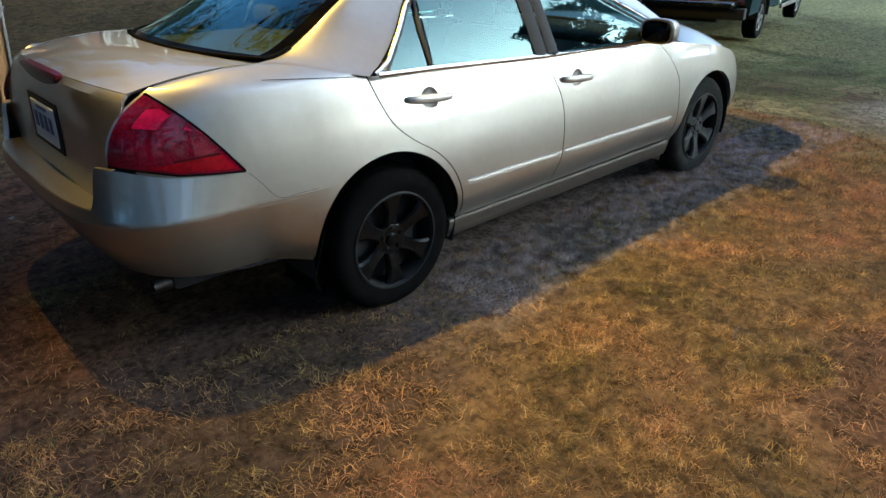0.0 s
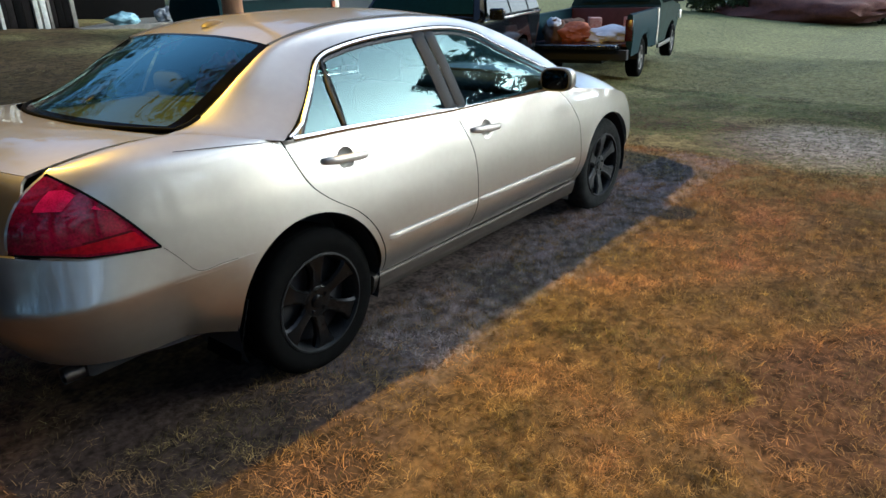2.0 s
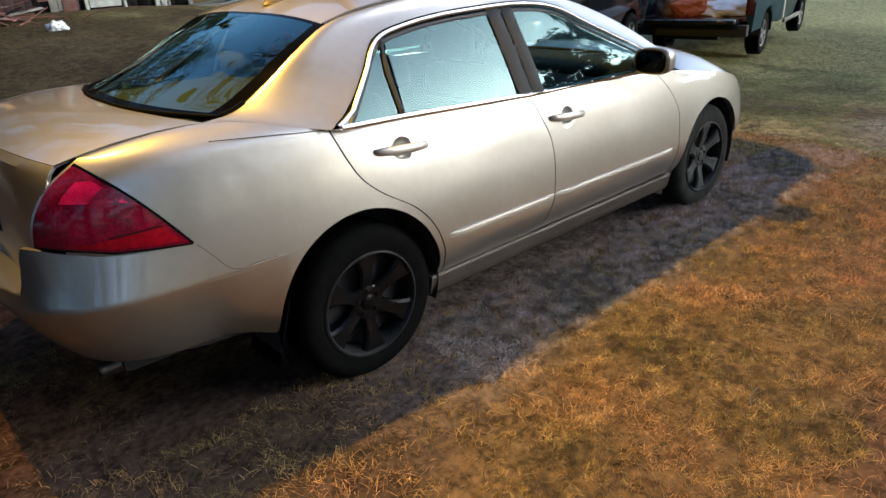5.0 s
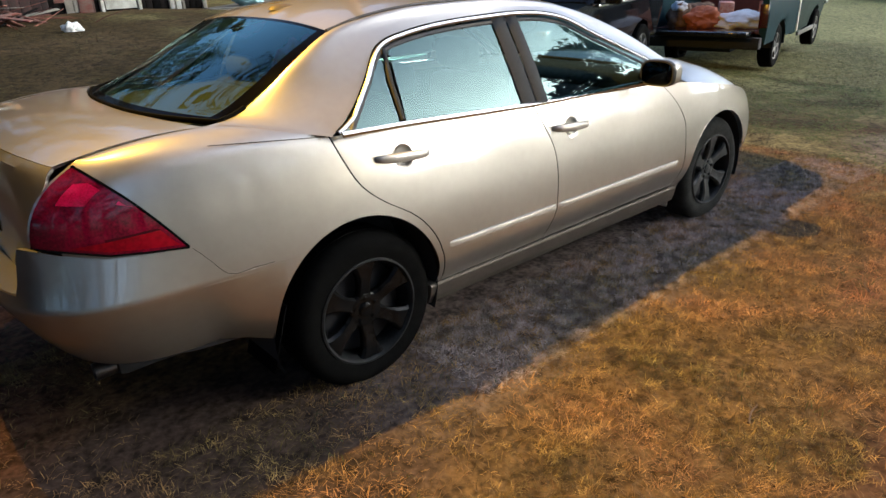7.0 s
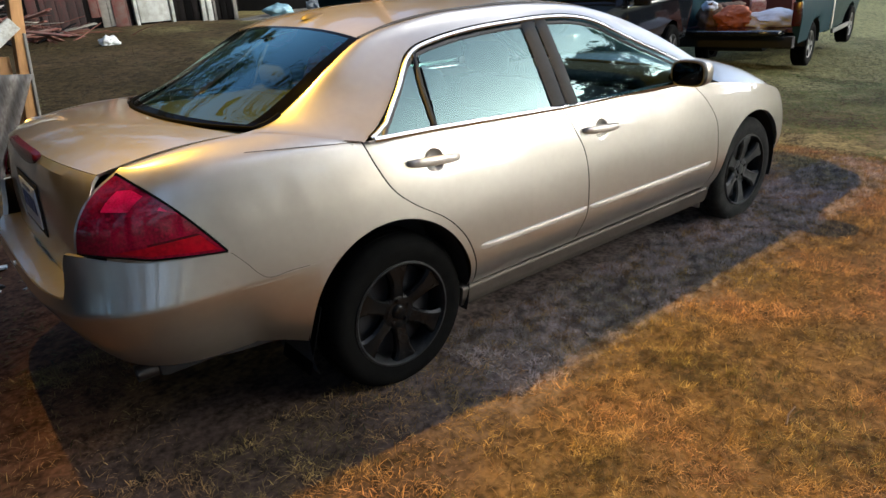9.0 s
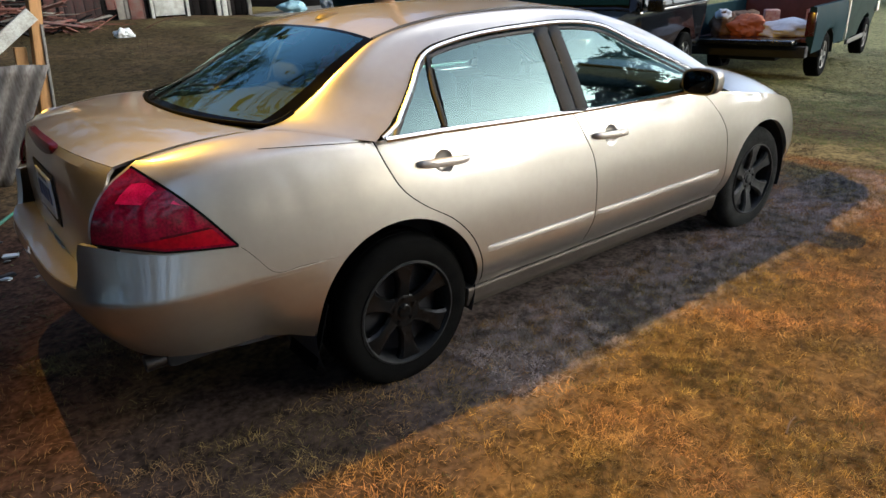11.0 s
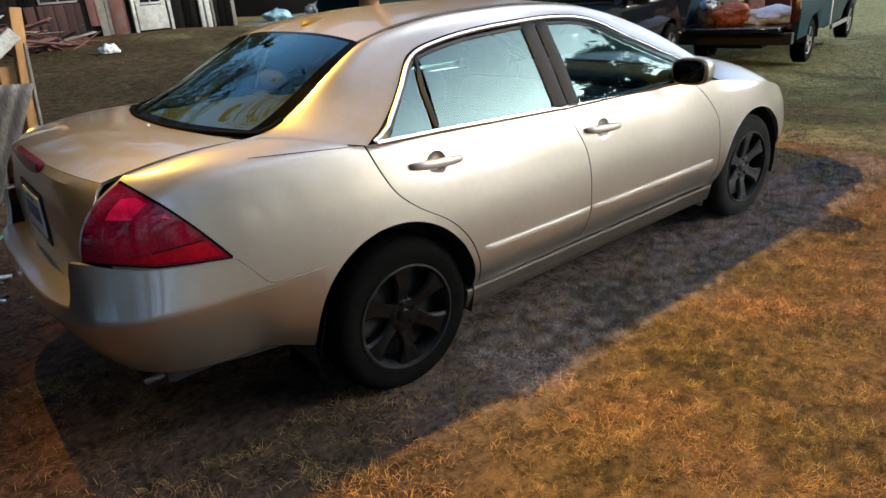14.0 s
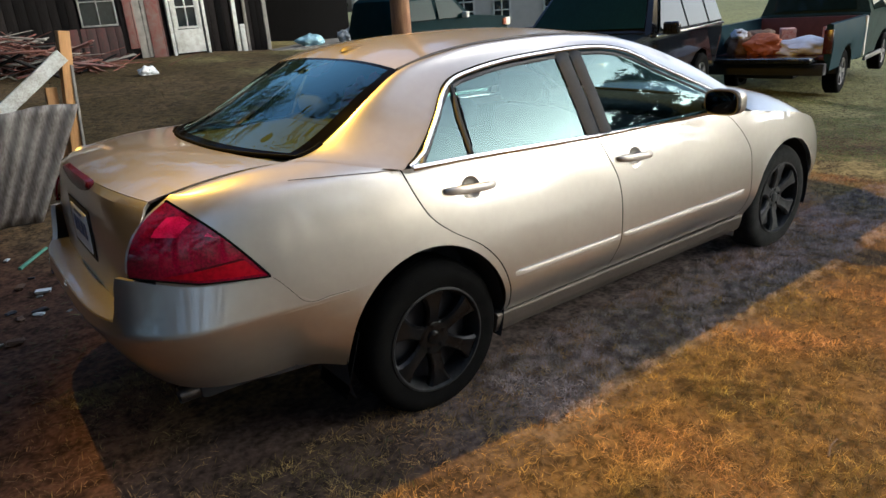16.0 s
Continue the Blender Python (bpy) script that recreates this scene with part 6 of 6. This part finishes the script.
def suv():
    """Black station wagon parked nose to the yard. x ahead from the rear axle."""
    a = math.degrees(math.atan2(-0.70, -2.54))
    t = thing("black_suv", "glossy black sport utility wagon parked beside the pickup", "car", (6.55, 4.10, float(ground_z(6.4, 4.0)) - 0.05), a)
    for x in (0.0, 2.75):
        for k in (1, -1):
            vehicle_wheel(t, x, -k * 0.80, 0.36, k, ALLOY)
    bm = bmesh.new()
    hull(bm, [(-0.85, 0.45), (-0.90, 0.95), (-0.85, 1.12), (-0.72, 1.72), (-0.55, 1.80), (1.30, 1.82), (1.55, 1.76), (2.15, 1.18), (3.30, 1.08), (3.50, 0.95), (3.55, 0.48), (3.20, 0.45), (3.16, 0.62), (3.0, 0.76), (2.75, 0.81), (2.5, 0.76), (2.34, 0.62), (2.30, 0.42), (0.45, 0.42), (0.41, 0.62), (0.25, 0.76), (0.0, 0.81), (-0.25, 0.76), (-0.41, 0.62), (-0.45, 0.45)], 0.95, 0.70, 1.10, 9)
    part("body", bm, BLACKPAINT, t, "glossy black body", smooth=35)
    for k in (1, -1):
        for quad in (((0.85, 1.17), (1.88, 1.17), (1.48, 1.66), (0.87, 1.70)), ((-0.05, 1.17), (0.78, 1.17), (0.80, 1.70), (-0.03, 1.70)), ((-0.72, 1.17), (-0.13, 1.17), (-0.11, 1.70), (-0.62, 1.66))):
            side_glass(t, quad, 0.945, 0.35, -k)
        bm = bmesh.new()
        box(bm, (1.72, min(k * 0.95, k * 1.16), 1.12), (1.84, max(k * 0.95, k * 1.16), 1.28), 0.03)
        part("door_mirror", bm, BLACKPAINT, t, smooth=60)
        bm = bmesh.new()
        box(bm, (-0.80, min(k * 0.945, k * 0.965), 1.10), (2.05, max(k * 0.945, k * 0.965), 1.135), 0.006)
        part("belt_strip", bm, CHROME, t, "bright belt strip")
        bm = bmesh.new()
        box(bm, (3.36, min(k * 0.55, k * 0.93), 0.78), (3.545, max(k * 0.55, k * 0.93), 0.95), 0.02)
        part("headlamp", bm, CHROME, t)
    bm = bmesh.new()
    vs = [bm.verts.new(p) for p in ((2.12, -0.82, 1.22), (2.12, 0.82, 1.22), (1.60, 0.66, 1.74), (1.60, -0.66, 1.74))]
    f = bm.faces.new(vs)
    ext = bmesh.ops.extrude_face_region(bm, geom=[f])
    bmesh.ops.translate(bm, verts=[v for v in ext["geom"] if isinstance(v, bmesh.types.BMVert)], vec=(0.010, 0, 0.010))
    part("windscreen", bm, SCREEN, t)


suv()


def teal_truck():
    """Dark teal wagon by the old house, side on to the yard."""
    t = thing("teal_wagon", "dark teal wagon parked by the old house", "car", (5.85, 10.1, 0.30), 8)
    t.scale = (0.85, 0.85, 0.85)
    for x in (0.0, 2.8):
        for k in (1, -1):
            vehicle_wheel(t, x, -k * 0.78, 0.36, k, ALLOY)
    bm = bmesh.new()
    hull(bm, [(-0.95, 0.45), (-1.0, 1.0), (-0.90, 1.65), (-0.75, 1.74), (1.10, 1.74), (1.30, 1.70), (1.85, 1.18), (3.25, 1.08), (3.38, 0.98), (3.42, 0.48), (3.2, 0.45), (3.16, 0.66), (2.8, 0.80), (2.42, 0.66), (2.36, 0.42), (0.42, 0.42), (0.36, 0.66), (0.0, 0.80), (-0.36, 0.66), (-0.42, 0.45)], 0.90, 0.68, 1.08, 9)
    part("body", bm, TEALPAINT, t, "dark teal body", smooth=35)
    for k in (1, -1):
        side_glass(t, [(0.62, 1.14), (1.66, 1.14), (1.26, 1.60), (0.66, 1.62)], 0.895, 0.34, -k, glass=SCREEN)
        side_glass(t, [(-0.6, 1.14), (0.50, 1.14), (0.52, 1.62), (-0.5, 1.60)], 0.895, 0.34, -k, glass=SCREEN)
        bm = bmesh.new()
        box(bm, (1.45, min(k * 0.9, k * 1.08), 1.12), (1.56, max(k * 0.9, k * 1.08), 1.27), 0.02)
        part("door_mirror", bm, CREAM if k < 0 else TEALPAINT, t, "pale door mirror")
        bm = bmesh.new()
        box(bm, (3.24, min(k * 0.60, k * 0.905), 0.82), (3.43, max(k * 0.60, k * 0.905), 1.02), 0.015)
        part("headlamp", bm, CREAM, t, "pale headlamp with orange corner")
        bm = bmesh.new()
        box(bm, (3.12, min(k * 0.86, k * 0.912), 0.84), (3.25, max(k * 0.86, k * 0.912), 1.0), 0.01)
        part("corner_lamp", bm, ORANGE, t, "orange corner lamp")
    bm = bmesh.new()
    vs = [bm.verts.new(p) for p in ((1.82, -0.76, 1.22), (1.82, 0.76, 1.22), (1.34, 0.62, 1.67), (1.34, -0.62, 1.67))]
    f = bm.faces.new(vs)
    ext = bmesh.ops.extrude_face_region(bm, geom=[f])
    bmesh.ops.translate(bm, verts=[v for v in ext["geom"] if isinstance(v, bmesh.types.BMVert)], vec=(0.010, 0, 0.010))
    part("windscreen", bm, DARKGLASS, t)


teal_truck()


# ---- left side: sheet, post, board, debris ----
def steel_sheet():
    n, m = 96, 12
    P = np.zeros((n, m, 3))
    for i, s in enumerate(np.linspace(0, 1, n)):
        for j, q in enumerate(np.linspace(0, 1, m)):
            x = -4.10 + (2.28 - 0.40 * (1 - q)) * s
            P[i, j] = (x - 0.05 * (1 - q), 3.42 - 0.24 * q + 0.012 * math.sin(s * 2 * math.pi * 19 + 0.8 * math.sin(7 * s)) + 0.02 * math.sin(5 * s + 2 * q), float(ground_z(x, 3.4)) + 0.93 * q + 0.012 * math.sin(23 * s))
    v, f = patch_mesh(P)
    ob = link_mesh("corrugated_sheet", v, f, ZINC, None, "", 60)
    sol = ob.modifiers.new("thickness", "SOLIDIFY")
    sol.thickness = 0.004
    return tagged(ob, "weathered corrugated steel sheet leaning on posts", "metal sheet")


steel_sheet()
for nm, lab, lo, hi, m_, ps in (
    ("wooden_post", "raw lumber post behind the steel sheet", (-0.045, -0.045, 0), (0.045, 0.045, 1.52), NEWWOOD, pose(-1.93, 3.66, 0.10, 1, 7, 8)),
    ("wooden_post", "short raw lumber post beside another post", (-0.045, -0.02, 0), (0.045, 0.02, 1.05), NEWWOOD, pose(-2.00, 3.70, 0.12, 0, 4, 10)),
    ("wooden_post", "thin grey stake against a lumber post", (-0.012, -0.03, 0), (0.012, 0.03, 1.22), GREYWOOD, pose(-1.85, 3.62, 0.12, 0, 5, 10)),
):
    bm = bmesh.new()
    box(bm, lo, hi, 0.004)
    o = part(nm, bm, m_, None)
    o.matrix_world = ps
    tagged(o, lab, "post")
bm = bmesh.new()
box(bm, (-1.6, -0.02, -0.055), (0.0, 0.02, 0.055), 0.004)
brace = part("white_board", bm, WHITEWOOD, None)
brace.matrix_world = pose(-1.80, 3.56, 1.42, 0, -36, 4)
tagged(brace, "peeling white board nailed slanting to a post", "board")

WASTE = mat("white_plastic_waste", (0.75, 0.76, 0.72), rough=0.5, vary=0.15, scale=20)
heap("plastic_bag", "crumpled white plastic bag on the grass", "bag", (0.58, 10.6, float(ground_z(0.58, 10.6))), (0.15, 0.09, 0.10), WASTE, 21, 0.5, Matrix())
heap("blue_bundle", "pale blue plastic bundle at the porch", "bundle", (5.3, 13.3, 0.80), (0.34, 0.22, 0.16), mat("pale_blue_plastic", (0.30, 0.50, 0.58), rough=0.5, vary=0.3, scale=9), 31, 0.4, Matrix())
heap("grey_bundle", "grey bundle of rags at the porch", "bundle", (6.3, 13.2, 0.80), (0.22, 0.2, 0.2), mat("grey_rag", (0.3, 0.32, 0.33), rough=0.8, vary=0.5, scale=9), 33, 0.5, Matrix())


REDWOOD = mat("reddish_dead_wood", (0.17, 0.065, 0.042), rough=0.9, vary=0.5, scale=9, rand=0.4)


def sticks():
    """Heap of broken boards and branches beside the old house, each one a thing."""
    r = random.Random(12)
    mats = (GREYWOOD, REDWOOD, SIDING, REDBOARD)
    for i in range(210):
        bm = bmesh.new()
        ln = r.uniform(0.5, 1.7)
        if i % 3:
            tube(bm, [(-ln / 2, 0, 0), (0, r.uniform(-0.06, 0.06), r.uniform(-0.04, 0.06)), (ln / 2, 0, 0)], r.uniform(0.008, 0.020), 6, 0.006)
        else:
            box(bm, (-ln / 2, -r.uniform(0.03, 0.07), -0.012), (ln / 2, 0.05, 0.012), 0.003)
        x, y = r.gauss(-1.3, 0.85), r.gauss(12.35, 0.40)
        hgt = max(0.02, 0.75 * math.exp(-((x + 1.7) ** 2) / 1.4) * r.random() + 0.02)
        ob = part("branch" if i % 3 else "scrap_board", bm, mats[i % 4 if i % 3 == 0 else 1 if i % 4 else 0], None)
        ob.matrix_world = pose(x, y, float(ground_z(x, y)) + hgt, r.uniform(-12, 12), r.uniform(-22, 22), r.uniform(-50, 50) + (90 if r.random() < 0.25 else 0))
        tagged(ob, "broken branch on the scrap heap" if i % 3 else "weathered scrap board on the heap", "branch" if i % 3 else "board", "scrap heap by the old house")


sticks()
# a green rod, twigs and small litter on the ground
bm = bmesh.new()
tube(bm, [(-0.16, 0, 0), (0.16, 0.0, 0.01)], 0.014, 8, 0.011)
rod = part("green_rod", bm, mat("green_plastic", (0.10, 0.34, 0.20), rough=0.4, vary=0.3, scale=20), None)
rod.matrix_world = pose(-2.46, 2.58, 0.075, 0, -6, 48)
tagged(rod, "green plastic rod on bare soil", "rod")
r = random.Random(5)
for i in range(26):
    bm = bmesh.new()
    s = r.uniform(0.015, 0.05)
    box(bm, (-s, -s * 0.6, 0), (s, s * 0.6, s * 0.5), s * 0.2)
    for v in bm.verts:
        v.co += Vector((r.uniform(-1, 1), r.uniform(-1, 1), 0)) * s * 0.25
    x, y = r.uniform(-3.1, -2.35), r.uniform(1.2, 2.7)
    o = part("litter_scrap", bm, (WASTE, GREYWOOD, TRIM, BROWN)[i % 4], None)
    o.matrix_world = pose(x, y, float(ground_z(x, y)), 0, 0, r.uniform(0, 180))
    tagged(o, ("white plastic scrap on the soil", "grey wood chip on the soil", "black plastic scrap on the soil", "brown scrap on the soil")[i % 4], "litter", "litter by the steel sheet")
for i, (x, y, rz, ln) in enumerate(((-0.50, -2.09, 12, 0.13), (-0.55, -1.18, 60, 0.05), (-1.36, -1.5, 100, 0.04), (0.9, -2.0, 30, 0.10), (-2.6, -1.9, 140, 0.14), (-2.9, -1.6, 20, 0.12))):
    bm = bmesh.new()
    tube(bm, [(-ln / 2, 0, 0.008), (0, 0.008, 0.012), (ln / 2, 0, 0.008)], 0.005, 6, 0.003)
    o = part("twig", bm, BARK, None)
    o.matrix_world = pose(x, y, 0.012, 0, 0, rz)
    tagged(o, "small dark twig lying on the lawn", "twig", "twigs on the lawn")


# ---- far side of the lawn ----
def bush(x, y, s, seed):
    r = np.random.default_rng(seed)
    t = thing("bush", "dark dense shrub at the lawn's edge", "bush", (x, y, float(ground_z(x, y))), 0, "shrubs at the lawn's edge")
    k = 900
    c = r.normal(0, 1, (k, 3))
    c /= np.linalg.norm(c, axis=1, keepdims=True)
    c *= r.uniform(0.4, 1.0, (k, 1)) * [s, s, s * 0.75]
    c[:, 2] += s * 0.7
    q = r.uniform(0.05, 0.13, (k, 1)) * s
    u, w = r.normal(0, 1, (k, 3)), r.normal(0, 1, (k, 3))
    v = np.stack([c - u * q, c - w * q * 0.5, c + u * q, c + w * q * 0.5], 1).reshape(-1, 3)
    link_mesh("leaves", v, np.arange(len(v)).reshape(-1, 4), OAK, t, smooth=0)
    bm = bmesh.new()
    for i in range(5):
        tube(bm, [(0.05 * i - 0.1, 0, 0), (0.1 * i - 0.2, 0.1 * (i % 2), s)], 0.03, 5, 0.01)
    part("stems", bm, BARK, t)


for i, (x, y) in enumerate(((31, 10.5), (32, 8.8), (32.5, 7.0), (33.2, 5.4), (34.0, 3.6), (34.5, 1.6), (35, -0.6), (35.2, -3.0))):
    bush(x, y, 0.75 + 0.25 * (i % 3), 60 + i)
MULCH = mat("red_mulch", (0.16, 0.055, 0.035), rough=0.95, vary=0.5, scale=3, bump=0.6, bump_scale=20)
heap("mulch_mound", "low mound of reddish mulch at the lawn's edge", "mound", (33.2, 4.6, float(ground_z(33, 4.6)) - 0.1), (2.6, 3.6, 0.85), MULCH, 44, 0.2, Matrix())
fence = thing("white_fence", "long low white board fence beyond the lawn", "fence", (40, 2, -0.9), 0)
for i in range(14):
    bm = bmesh.new()
    box(bm, (-0.06, -16 + 2.4 * i - 0.06, 0), (0.06, -16 + 2.4 * i + 0.06, 1.5), 0.01)
    part("post", bm, WHITEWOOD, fence)
for z in (0.35, 0.8, 1.25):
    bm = bmesh.new()
    box(bm, (-0.09, -16, z), (-0.06, 16, z + 0.25), 0.01)
    part("rail", bm, WHITEWOOD, fence)
trunk = tree("shade_tree", 24.0, 10.2, 11.0, 4.0, OAK, "broad tree with a dark trunk on the lawn", 0.35, 5000, False, 77)

# ---- the flood lamp on its post, out of view over the car's tail ----
lamp = thing("flood_lamp", "amber yard flood lamp on a long bracket arm", "lamp", (-3.9, 3.9, float(ground_z(-3.9, 3.9))))
bm = bmesh.new()
tube(bm, [(0, 0, -0.1), (0, 0, 4.6)], 0.06, 12, 0.05)
part("post", bm, GREYWOOD, lamp)
bm = bmesh.new()
tube(bm, [(0, 0, 4.35), (0.8, -1.8, 4.25), (1.62, -3.54, 4.20)], 0.022, 8, 0.018)
part("arm", bm, STEEL, lamp)
bm = bmesh.new()
lathe(bm, [(0.0, 0.20), (0.05, 0.20), (0.07, 0.16), (0.13, 0.10), (0.16, 0.06)], 24, "z", (1.65, -3.6, 3.93 + 0.02))
part("shade", bm, STEEL, lamp)
